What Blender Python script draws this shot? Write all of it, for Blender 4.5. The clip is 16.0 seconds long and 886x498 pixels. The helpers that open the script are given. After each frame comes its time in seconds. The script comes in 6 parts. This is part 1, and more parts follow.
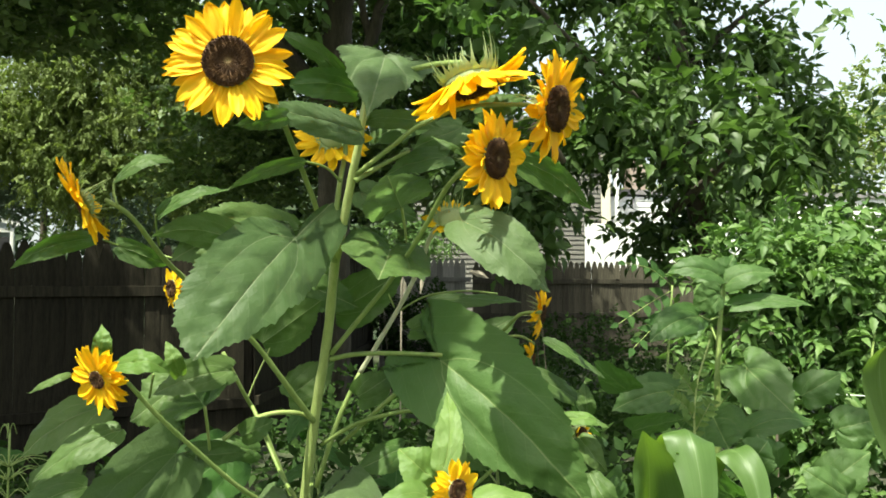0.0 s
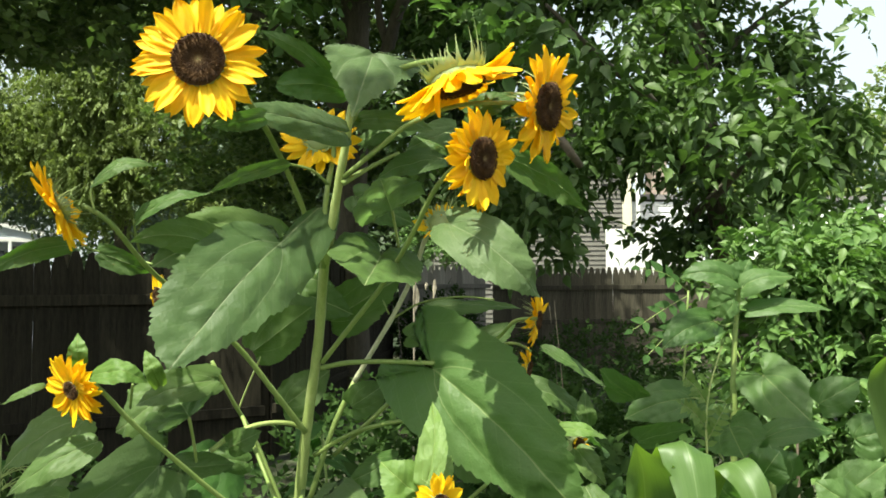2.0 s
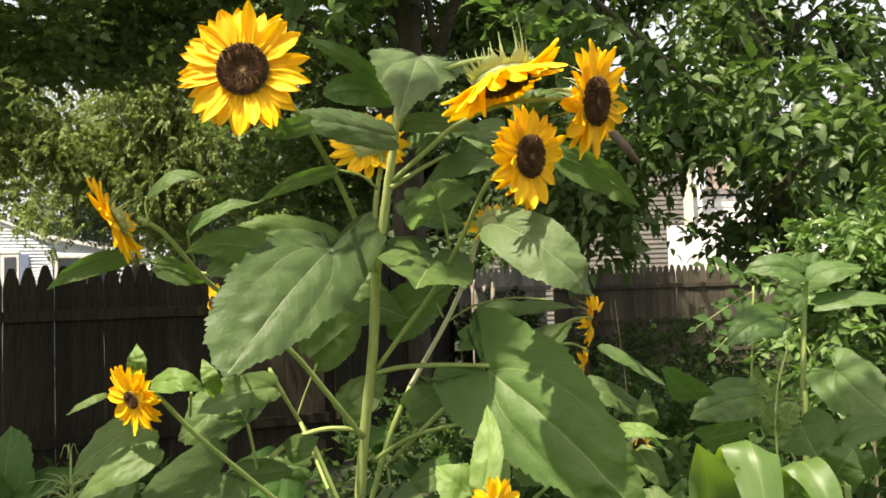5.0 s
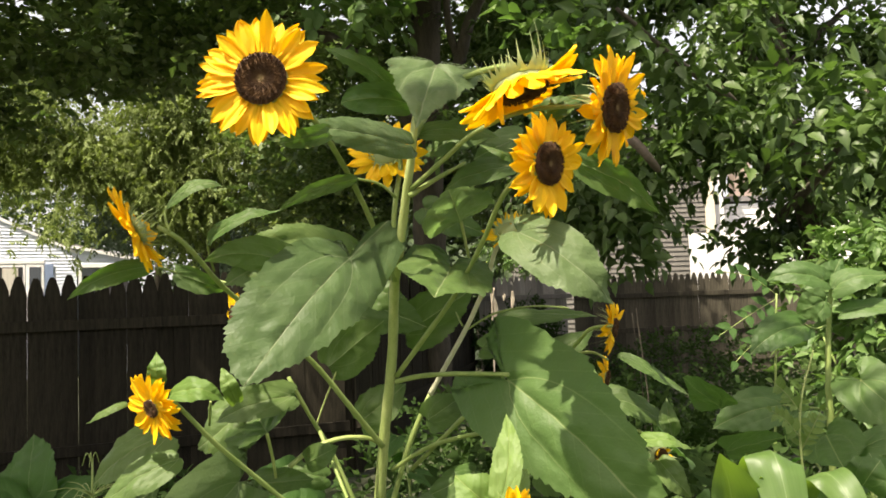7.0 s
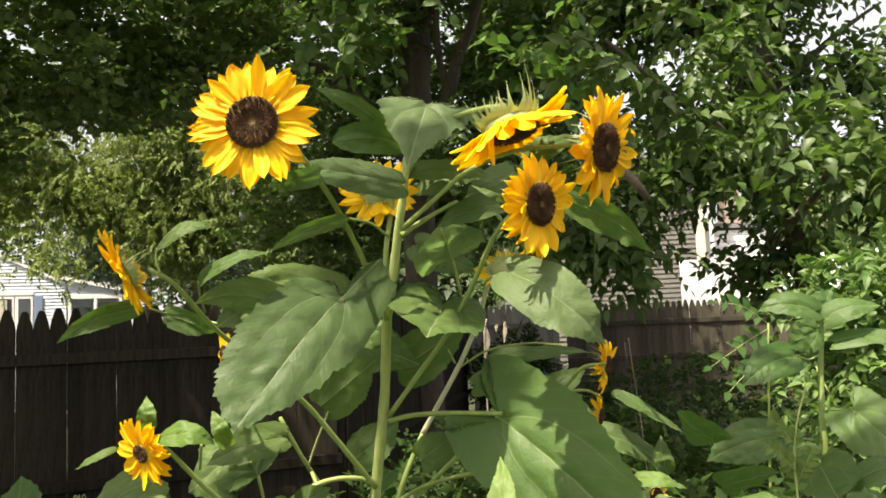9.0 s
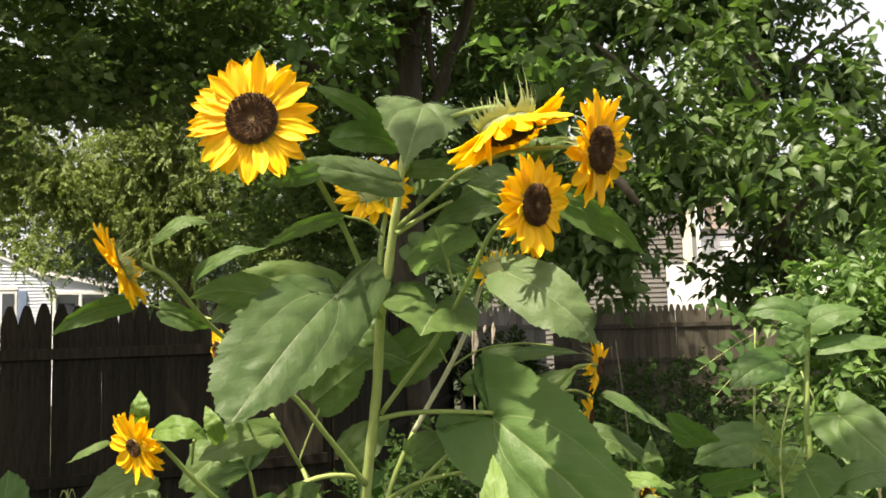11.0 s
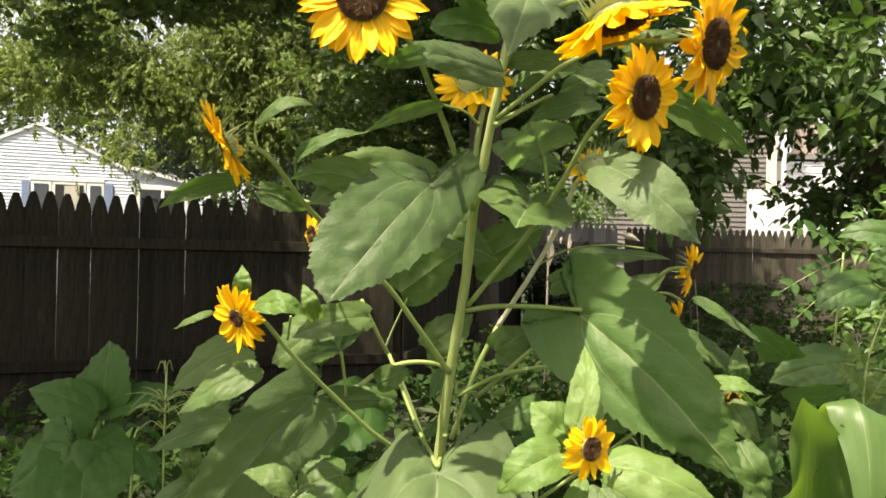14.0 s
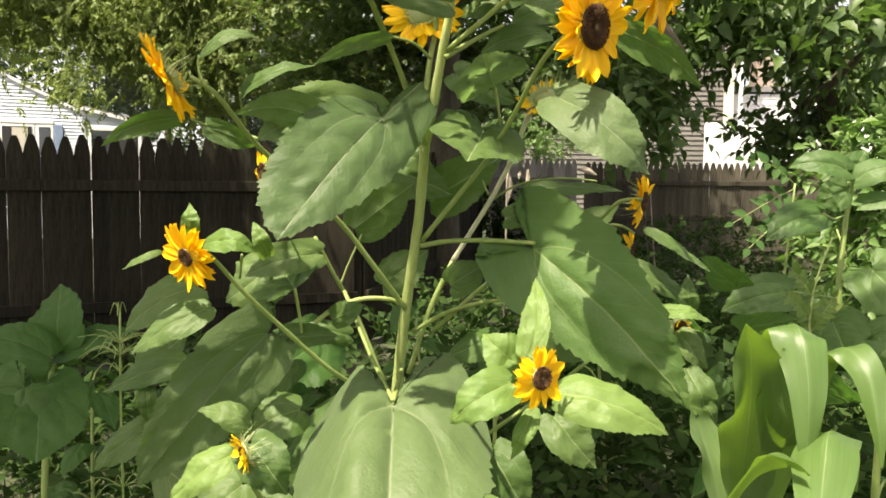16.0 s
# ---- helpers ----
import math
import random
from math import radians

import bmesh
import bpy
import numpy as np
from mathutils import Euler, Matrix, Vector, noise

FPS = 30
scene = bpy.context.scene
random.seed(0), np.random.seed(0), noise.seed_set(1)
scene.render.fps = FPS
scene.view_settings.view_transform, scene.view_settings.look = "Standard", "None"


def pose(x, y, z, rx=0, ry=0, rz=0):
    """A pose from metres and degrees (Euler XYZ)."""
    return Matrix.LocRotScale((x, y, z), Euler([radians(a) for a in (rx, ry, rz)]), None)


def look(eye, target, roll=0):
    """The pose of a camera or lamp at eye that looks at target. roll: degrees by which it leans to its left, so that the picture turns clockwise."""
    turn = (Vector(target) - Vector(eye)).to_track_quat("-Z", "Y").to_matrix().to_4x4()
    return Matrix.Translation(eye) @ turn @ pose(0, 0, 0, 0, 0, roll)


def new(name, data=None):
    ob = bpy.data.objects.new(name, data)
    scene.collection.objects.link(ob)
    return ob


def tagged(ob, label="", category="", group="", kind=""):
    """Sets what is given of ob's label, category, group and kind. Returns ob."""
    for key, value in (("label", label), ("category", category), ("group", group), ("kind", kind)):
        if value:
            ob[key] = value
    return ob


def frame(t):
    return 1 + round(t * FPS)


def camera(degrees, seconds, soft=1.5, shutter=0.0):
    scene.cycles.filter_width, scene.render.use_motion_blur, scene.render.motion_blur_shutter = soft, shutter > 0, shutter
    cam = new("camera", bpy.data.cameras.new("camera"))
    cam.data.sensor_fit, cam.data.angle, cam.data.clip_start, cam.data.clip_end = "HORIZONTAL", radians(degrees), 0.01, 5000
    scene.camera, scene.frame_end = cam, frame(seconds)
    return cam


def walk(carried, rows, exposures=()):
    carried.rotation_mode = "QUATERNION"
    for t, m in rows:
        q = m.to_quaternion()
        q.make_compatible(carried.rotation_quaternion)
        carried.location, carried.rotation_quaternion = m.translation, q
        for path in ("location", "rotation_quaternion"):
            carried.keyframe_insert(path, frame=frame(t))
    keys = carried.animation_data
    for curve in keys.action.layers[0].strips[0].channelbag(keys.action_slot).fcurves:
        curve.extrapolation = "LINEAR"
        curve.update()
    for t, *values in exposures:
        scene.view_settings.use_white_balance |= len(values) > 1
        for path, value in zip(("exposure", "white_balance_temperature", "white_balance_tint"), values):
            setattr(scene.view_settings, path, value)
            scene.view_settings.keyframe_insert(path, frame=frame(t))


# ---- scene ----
cam = camera(56.0, 16.0, soft=1.7)
PATH = [
    (0, (0, 0, 1.45), (0.0001, 1.9981, 1.5377), -0.12),
    (0.5, (0.004, -0.004, 1.45), (0.0465, 1.9939, 1.5217), -0.18),
    (1, (0.017, -0.005, 1.452), (0.0655, 1.9914, 1.5555), 0.68),
    (1.5, (0.035, 0.016, 1.447), (0.0368, 2.0141, 1.5443), 0.10),
    (2, (0.049, 0.046, 1.448), (-0.0043, 2.0423, 1.5525), -0.44),
    (2.5, (0.048, 0.054, 1.451), (-0.1333, 2.0411, 1.584), -1.45),
    (3, (0.047, 0.057, 1.45), (-0.1794, 2.0415, 1.5623), -1.46),
    (3.5, (0.051, 0.055, 1.449), (-0.1759, 2.0386, 1.5732), -1.68),
    (3.7, (0.055, 0.055, 1.444), (-0.1846, 2.0374, 1.5603), -1.83),
    (5.8, (0.063, 0.059, 1.45), (-0.1106, 2.0482, 1.5681), -2.11),
    (6, (0.064, 0.058, 1.452), (-0.1202, 2.0422, 1.6172), -2.34),
    (6.5, (0.065, 0.065, 1.447), (-0.1224, 2.0503, 1.5997), -2.17),
    (7, (0.063, 0.062, 1.445), (-0.1792, 2.0424, 1.5836), -2.14),
    (7.5, (0.061, 0.07, 1.426), (-0.2189, 2.0484, 1.5036), -1.68),
    (8, (0.059, 0.074, 1.431), (-0.1943, 2.0578, 1.4762), -1.79),
    (8.5, (0.066, 0.073, 1.438), (-0.1596, 2.0588, 1.5145), -2.88),
    (9, (0.063, 0.062, 1.462), (-0.1556, 2.0395, 1.6664), -2.61),
    (9.2, (0.063, 0.058, 1.465), (-0.1229, 2.0329, 1.7178), -1.98),
    (11.3, (0.052, 0.053, 1.457), (-0.1355, 2.0337, 1.6605), -1.77),
    (11.5, (0.055, 0.047, 1.456), (-0.1208, 2.0262, 1.6823), -1.79),
    (12, (0.047, 0.042, 1.453), (-0.1892, 2.0147, 1.6788), -1.15),
    (12.5, (0.036, 0.04, 1.45), (-0.2315, 2.0115, 1.6522), -0.15),
    (13, (0.028, 0.038, 1.442), (-0.2539, 2.0104, 1.6128), 0.35),
    (13.5, (0.016, 0.048, 1.43), (-0.3426, 2.0143, 1.4973), 1.30),
    (14, (0.015, 0.053, 1.427), (-0.343, 2.021, 1.4257), 1.35),
    (14.5, (0.015, 0.068, 1.418), (-0.2807, 2.0445, 1.3398), 1.50),
    (15, (0.019, 0.072, 1.411), (-0.2333, 2.0518, 1.2874), 1.19),
    (15.5, (0.027, 0.071, 1.407), (-0.2409, 2.0452, 1.2304), 0.45),
    (16, (0.028, 0.059, 1.423), (-0.236, 2.0355, 1.2739), 0.48),
]
walk(cam, [(t, look(eye, target, roll)) for t, eye, target, roll in PATH], [(0.0, 1.14, 6250, -2), (2.3, 1.12, 6250, -2), (2.9, 1.19, 6850, 14), (8.7, 1.21, 6850, 14), (13.4, 1.24, 6850, 14), (14.8, 1.37, 6850, 14), (16.0, 1.40, 6850, 14)])

# ---- daylight ----
SUN = Vector((-0.22, -0.40, 0.89)).normalized()
world = bpy.data.worlds.new("sky")
scene.world = world
world.use_nodes = True
wn = world.node_tree.nodes
sky = wn.new("ShaderNodeTexSky")
sky.sky_type = "NISHITA"
sky.sun_disc = False
sky.sun_elevation = math.asin(SUN.z)
sky.sun_rotation = math.atan2(SUN.x, SUN.y)
sky.dust_density = 9.0
sky.air_density = 0.8
# a bright summer haze that thins with height
aim = wn.new("ShaderNodeTexCoord")
height = wn.new("ShaderNodeSeparateXYZ")
haze = wn.new("ShaderNodeValToRGB")
haze.color_ramp.elements[0].position, haze.color_ramp.elements[1].position = 0.0, 0.62
mid_haze = haze.color_ramp.elements.new(0.36)
mid_haze.color = (5.2, 5.2, 5.1, 1)
haze.color_ramp.elements[0].color, haze.color_ramp.elements[2].color = (5.5, 5.5, 5.3, 1), (0, 0, 0, 1)
total = wn.new("ShaderNodeMix")
total.data_type, total.blend_type = "RGBA", "ADD"
total.inputs[0].default_value = 1.0
world.node_tree.links.new(aim.outputs["Generated"], height.inputs[0])
world.node_tree.links.new(height.outputs[2], haze.inputs[0])
world.node_tree.links.new(sky.outputs[0], total.inputs[6])
world.node_tree.links.new(haze.outputs[0], total.inputs[7])
world.node_tree.links.new(total.outputs[2], wn["Background"].inputs[0])
wn["Background"].inputs[1].default_value = 0.072
sun = new("sun", bpy.data.lights.new("sun", "SUN"))
sun.data.energy = 5.0
sun.data.angle = radians(0.6)
sun.data.color = (1.0, 0.925, 0.77)
sun.rotation_euler = SUN.to_track_quat("Z", "Y").to_euler()


# ---- materials ----
def material(name):
    m = bpy.data.materials.new(name)
    m.use_nodes = True
    return m, m.node_tree.nodes, m.node_tree.links, m.node_tree.nodes["Principled BSDF"]


def mixed(nodes, links, fac, a, b, kind="MIX"):
    n = nodes.new("ShaderNodeMix")
    n.data_type, n.blend_type = "RGBA", kind
    for socket, value in ((n.inputs[0], fac), (n.inputs[6], a), (n.inputs[7], b)):
        if isinstance(value, (tuple, float, int)):
            socket.default_value = (*value, 1) if isinstance(value, tuple) else value
        else:
            links.new(value, socket)
    return n.outputs[2]


def noise_of(nodes, links, scale, detail=4.0, coords="Object", rough=0.6, shift=None):
    c = nodes.new("ShaderNodeTexCoord")
    n = nodes.new("ShaderNodeTexNoise")
    n.inputs["Scale"].default_value, n.inputs["Detail"].default_value, n.inputs["Roughness"].default_value = scale, detail, rough
    where = c.outputs[coords]
    if shift:
        moved = nodes.new("ShaderNodeVectorMath")
        links.new(where, moved.inputs[0])
        links.new(number(nodes, links, "MULTIPLY", shift, 9.0), moved.inputs[1])
        where = moved.outputs[0]
    links.new(where, n.inputs["Vector"])
    return n.outputs[0]


def ramp(nodes, links, fac, low, high, a=(0, 0, 0), b=(1, 1, 1)):
    r = nodes.new("ShaderNodeValToRGB")
    r.color_ramp.elements[0].position, r.color_ramp.elements[1].position = low, high
    r.color_ramp.elements[0].color, r.color_ramp.elements[1].color = (*a, 1), (*b, 1)
    links.new(fac, r.inputs[0])
    return r.outputs[0]


def number(nodes, links, op, a, b=0.0, c=0.0):
    n = nodes.new("ShaderNodeMath")
    n.operation = op
    for socket, value in zip(n.inputs, (a, b, c)):
        if isinstance(value, (int, float)):
            socket.default_value = value
        else:
            links.new(value, socket)
    return n.outputs[0]


def bump(nodes, links, height, strength, distance, shader):
    b = nodes.new("ShaderNodeBump")
    b.inputs["Strength"].default_value, b.inputs["Distance"].default_value = strength, distance
    links.new(height, b.inputs["Height"])
    links.new(b.outputs[0], shader.inputs["Normal"])


def thin_leaf(name, colour, light, vein, through_colour, share=0.3, rough=0.55, veins=7.0, per="object", stripes=0.0, shine=0.36, fuzz=0.0):
    """A leaf: mottled blade, pale veins along its own length, light that comes through."""
    m, n, l, s = material(name)
    if per == "object":
        chance = n.new("ShaderNodeObjectInfo").outputs["Random"]
    else:
        chance = n.new("ShaderNodeNewGeometry").outputs["Random Per Island"]
    base = mixed(n, l, chance, colour, light)
    spots = noise_of(n, l, 38.0, 5.0, shift=chance)
    base = mixed(n, l, ramp(n, l, spots, 0.35, 0.7), base, mixed(n, l, 0.28, base, light))
    if veins:
        uv = n.new("ShaderNodeTexCoord").outputs["UV"]
        xyz = n.new("ShaderNodeSeparateXYZ")
        l.new(uv, xyz.inputs[0])
        across = number(n, l, "ABSOLUTE", number(n, l, "SUBTRACT", xyz.outputs[1], 0.5))
        mid = number(n, l, "SUBTRACT", 1.0, number(n, l, "MULTIPLY", across, 85.0))
        phase = number(n, l, "SUBTRACT", number(n, l, "MULTIPLY", xyz.outputs[0], veins), number(n, l, "MULTIPLY", across, veins * 0.8))
        saw = number(n, l, "ABSOLUTE", number(n, l, "SUBTRACT", number(n, l, "FRACT", phase), 0.5))
        side = number(n, l, "SUBTRACT", 1.0, number(n, l, "MULTIPLY", saw, 22.0))
        lines = number(n, l, "MAXIMUM", mid, number(n, l, "MULTIPLY", side, 0.16))
        rise = number(n, l, "MULTIPLY", number(n, l, "SUBTRACT", 1.0, number(n, l, "POWER", 0.0008, xyz.outputs[0])), 0.29)
        main = number(n, l, "SUBTRACT", 1.0, number(n, l, "MULTIPLY", number(n, l, "ABSOLUTE", number(n, l, "SUBTRACT", across, rise)), 120.0))
        main = number(n, l, "MULTIPLY", number(n, l, "MAXIMUM", main, 0.0), number(n, l, "SUBTRACT", 0.80, xyz.outputs[0]))
        lines = number(n, l, "MAXIMUM", number(n, l, "MAXIMUM", lines, main), 0.0)
        # pale dusty patches and yellowed spots
        dusty = ramp(n, l, noise_of(n, l, 13.0, 3.0, shift=chance), 0.48, 0.70)
        base = mixed(n, l, number(n, l, "MULTIPLY", dusty, 0.16), base, tuple(0.55 * a + 0.45 * q for a, q in zip(light, (0.24, 0.27, 0.19))))
        sear = ramp(n, l, noise_of(n, l, 17.0, 6.0, rough=0.75, shift=chance), 0.66, 0.74)
        base = mixed(n, l, number(n, l, "MULTIPLY", sear, 0.22), base, (0.20, 0.19, 0.03))
        base = mixed(n, l, lines, base, vein)
        puff = number(n, l, "ADD", number(n, l, "MULTIPLY", saw, 0.22), number(n, l, "MULTIPLY", noise_of(n, l, 70.0, 2.0, shift=chance), 0.8))
        puff = number(n, l, "ADD", puff, number(n, l, "MULTIPLY", noise_of(n, l, 210.0, 3.0), 0.45))
        puff = number(n, l, "SUBTRACT", puff, number(n, l, "MULTIPLY", lines, 0.25))
        bump(n, l, puff, 0.5, 0.004, s)
        l.new(number(n, l, "ADD", rough - 0.12, number(n, l, "MULTIPLY", noise_of(n, l, 24.0, 4.0, shift=chance), 0.26)), s.inputs["Roughness"])
    if stripes:
        uv = n.new("ShaderNodeTexCoord").outputs["UV"]
        xyz = n.new("ShaderNodeSeparateXYZ")
        l.new(uv, xyz.inputs[0])
        wave = number(n, l, "SINE", number(n, l, "MULTIPLY", xyz.outputs[1], stripes * 6.283))
        mid = number(n, l, "SUBTRACT", 1.0, number(n, l, "MULTIPLY", number(n, l, "ABSOLUTE", number(n, l, "SUBTRACT", xyz.outputs[1], 0.5)), 75.0))
        wave2 = number(n, l, "MAXIMUM", number(n, l, "MULTIPLY", number(n, l, "ADD", wave, 1.0), 0.022), number(n, l, "MAXIMUM", mid, 0.0))
        base = mixed(n, l, wave2, base, vein)
        streak = n.new("ShaderNodeTexNoise")
        streak.inputs["Scale"].default_value, streak.inputs["Detail"].default_value = 1.0, 3.0
        lanes = n.new("ShaderNodeMapping")
        lanes.inputs["Scale"].default_value = (2.5, 28.0, 1.0)
        l.new(uv, lanes.inputs[0])
        l.new(lanes.outputs[0], streak.inputs["Vector"])
        base = mixed(n, l, number(n, l, "MULTIPLY", ramp(n, l, streak.outputs[0], 0.35, 0.7), 0.45), base, tuple(0.55 * q for q in colour))
        bump(n, l, number(n, l, "ADD", wave, number(n, l, "MULTIPLY", spots, 3.0)), 0.15, 0.001, s)
    l.new(base, s.inputs["Base Color"])
    if not veins:
        s.inputs["Roughness"].default_value = rough
    s.inputs["Specular IOR Level"].default_value = shine
    s.inputs["Sheen Weight"].default_value = fuzz
    s.inputs["Sheen Roughness"].default_value = 0.45
    glow = n.new("ShaderNodeBsdfTranslucent")
    l.new(mixed(n, l, 0.6, base, through_colour), glow.inputs[0])
    mix = n.new("ShaderNodeMixShader")
    mix.inputs[0].default_value = share
    l.new(s.outputs[0], mix.inputs[1])
    l.new(glow.outputs[0], mix.inputs[2])
    l.new(mix.outputs[0], n["Material Output"].inputs[0])
    return m


def plain(name, colour, other, scale=20.0, rough=0.7, relief=0.3, depth=0.003, metal=0.0, chance=0.0, stretch=None, shine=0.5):
    """Paint, bark, wood, soil: two colours mixed at two scales, with relief."""
    m, n, l, s = material(name)
    c = n.new("ShaderNodeTexCoord")
    vec = c.outputs["Object"]
    if stretch:
        mp = n.new("ShaderNodeMapping")
        mp.inputs["Scale"].default_value = stretch
        l.new(vec, mp.inputs[0])
        vec = mp.outputs[0]
    tex = []
    for k in (1.0, 7.0):
        t = n.new("ShaderNodeTexNoise")
        t.inputs["Scale"].default_value, t.inputs["Detail"].default_value = scale * k, 5.0
        l.new(vec, t.inputs["Vector"])
        tex.append(t.outputs[0])
    both = number(n, l, "ADD", number(n, l, "MULTIPLY", tex[0], 0.6), number(n, l, "MULTIPLY", tex[1], 0.4))
    base = mixed(n, l, ramp(n, l, both, 0.35, 0.65), colour, other)
    if chance:
        r = n.new("ShaderNodeObjectInfo").outputs["Random"]
        base = mixed(n, l, number(n, l, "MULTIPLY", r, chance), base, (0.0, 0.0, 0.0))
    l.new(base, s.inputs["Base Color"])
    s.inputs["Roughness"].default_value, s.inputs["Metallic"].default_value = rough, metal
    s.inputs["Specular IOR Level"].default_value = shine
    bump(n, l, both, relief, depth, s)
    return m


leaf_mat = thin_leaf("sunflower_leaf", (0.052, 0.104, 0.022), (0.106, 0.164, 0.046), (0.26, 0.31, 0.15), (0.15, 0.36, 0.02), 0.31, 0.47, shine=0.27, fuzz=0.04)
old_mat = thin_leaf("old_sunflower_leaf", (0.056, 0.100, 0.032), (0.096, 0.146, 0.053), (0.20, 0.24, 0.13), (0.16, 0.34, 0.03), 0.26, 0.50, shine=0.27, fuzz=0.07)
young_mat = thin_leaf("young_sunflower_leaf", (0.10, 0.185, 0.034), (0.155, 0.24, 0.06), (0.30, 0.36, 0.12), (0.26, 0.46, 0.02), 0.32, 0.5)
corn_mat = thin_leaf("corn_leaf", (0.080, 0.155, 0.030), (0.125, 0.205, 0.062), (0.24, 0.32, 0.13), (0.28, 0.50, 0.012), 0.40, 0.40, 0.0, stripes=34.0, shine=0.6)
petal_mat = thin_leaf("petal", (0.90, 0.52, 0.004), (0.95, 0.66, 0.008), (0.8, 0.4, 0.01), (0.95, 0.46, 0.004), 0.35, 0.6, 0.0)
bract_mat = thin_leaf("bract", (0.30, 0.38, 0.15), (0.42, 0.48, 0.24), (0.28, 0.36, 0.15), (0.25, 0.42, 0.05), 0.25, 0.6, 0.0)
maple_mat = thin_leaf("tree_leaf", (0.056, 0.098, 0.030), (0.150, 0.205, 0.066), (0.1, 0.2, 0.1), (0.16, 0.30, 0.03), 0.3, 0.45, 0.0, "island")
elder_mat = thin_leaf("boxelder_leaf", (0.033, 0.068, 0.018), (0.105, 0.165, 0.048), (0.1, 0.2, 0.1), (0.15, 0.31, 0.03), 0.28, 0.46, 0.0, "island", shine=0.33)
fine_mat = thin_leaf("small_tree_leaf", (0.115, 0.160, 0.042), (0.195, 0.248, 0.076), (0.1, 0.2, 0.1), (0.24, 0.34, 0.04), 0.4, 0.65, 0.0, "island")
pine_mat = thin_leaf("dark_tree_leaf", (0.022, 0.042, 0.018), (0.055, 0.085, 0.036), (0.1, 0.2, 0.1), (0.10, 0.18, 0.04), 0.25, 0.55, 0.0, "island")
spruce_mat = thin_leaf("grey_tree_leaf", (0.070, 0.105, 0.066), (0.130, 0.175, 0.120), (0.1, 0.2, 0.1), (0.14, 0.22, 0.10), 0.25, 0.6, 0.0, "island")
fresh_mat = thin_leaf("fresh_sunflower_leaf", (0.052, 0.112, 0.025), (0.084, 0.150, 0.040), (0.24, 0.31, 0.12), (0.16, 0.40, 0.03), 0.32, 0.50)
# darker copy of the leaf green, for leaves whose shade is in their colour
deep_mat = thin_leaf("deep_shade_leaf", (0.030, 0.080, 0.014), (0.054, 0.115, 0.026), (0.13, 0.20, 0.08), (0.09, 0.32, 0.02), 0.30, 0.5, shine=0.18)
# weed green taken very dark: the shade under the plants is in the colour
low_mat = thin_leaf("low_weed_leaf_shaded", (0.016, 0.038, 0.008), (0.040, 0.072, 0.017), (0.1, 0.2, 0.1), (0.10, 0.22, 0.03), 0.20, 0.7, 0.0, "island", shine=0.1)
weed_mat = thin_leaf("weed_leaf", (0.066, 0.135, 0.036), (0.145, 0.230, 0.064), (0.1, 0.2, 0.1), (0.18, 0.38, 0.04), 0.32, 0.5, 0.0, "island")
grass_mat = thin_leaf("grass_blade", (0.038, 0.080, 0.018), (0.080, 0.130, 0.036), (0.1, 0.2, 0.1), (0.18, 0.33, 0.04), 0.3, 0.5, 0.0, "island")
stem_mat = plain("stem_green", (0.175, 0.255, 0.062), (0.27, 0.34, 0.10), 60.0, 0.55, 0.25, 0.001, stretch=(1, 1, 0.25))
stem_pale = plain("stem_pale", (0.28, 0.36, 0.10), (0.42, 0.48, 0.18), 60.0, 0.5, 0.25, 0.001, stretch=(1, 1, 0.25))
# dry whitish stem, with the sunlight on it put into the colour too
stem_dry_sunlit = plain("stem_dry_sunlit", (0.40, 0.42, 0.24), (0.60, 0.60, 0.42), 60.0, 0.55, 0.25, 0.001, stretch=(1, 1, 0.25))
disc_mat, dn, dl, ds = material("disc_brown")
across = dn.new("ShaderNodeVectorMath")
across.operation = "DISTANCE"
across.inputs[1].default_value = (0.5, 0.5, 0.5)
flat = dn.new("ShaderNodeMapping")
flat.inputs["Scale"].default_value = (1, 1, 0)
flat.inputs["Location"].default_value = (0, 0, 0.5)
dl.new(dn.new("ShaderNodeTexCoord").outputs["Generated"], flat.inputs[0])
dl.new(flat.outputs[0], across.inputs[0])
rings = dn.new("ShaderNodeValToRGB")
rings.color_ramp.elements[0].position, rings.color_ramp.elements[1].position = 0.03, 0.50
rings.color_ramp.elements[0].color, rings.color_ramp.elements[1].color = (0.30, 0.22, 0.10, 1), (0.085, 0.040, 0.010, 1)
for at, tone in ((0.09, (0.105, 0.055, 0.016, 1)), (0.20, (0.060, 0.026, 0.006, 1)), (0.33, (0.120, 0.058, 0.014, 1)), (0.42, (0.050, 0.020, 0.005, 1))):
    rings.color_ramp.elements.new(at).color = tone
dl.new(across.outputs["Value"], rings.inputs[0])
dl.new(mixed(dn, dl, ramp(dn, dl, noise_of(dn, dl, 420.0, 3.0), 0.3, 0.7), rings.outputs[0], mixed(dn, dl, 0.45, rings.outputs[0], (0.02, 0.008, 0.002))), ds.inputs["Base Color"])
ds.inputs["Roughness"].default_value = 0.85
bark_mat = plain("bark", (0.044, 0.038, 0.026), (0.110, 0.092, 0.064), 9.0, 0.9, 0.9, 0.03, stretch=(1, 1, 0.2))
twig_mat = plain("twig", (0.10, 0.08, 0.055), (0.18, 0.14, 0.10), 30.0, 0.8, 0.4, 0.004)
dry_mat = plain("dry_stalk_and_sun_strip", (0.24, 0.20, 0.14), (0.42, 0.37, 0.28), 40.0, 0.85, 0.5, 0.003)
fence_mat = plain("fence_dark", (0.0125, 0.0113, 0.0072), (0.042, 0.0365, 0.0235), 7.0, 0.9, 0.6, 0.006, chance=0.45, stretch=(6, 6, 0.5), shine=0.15)
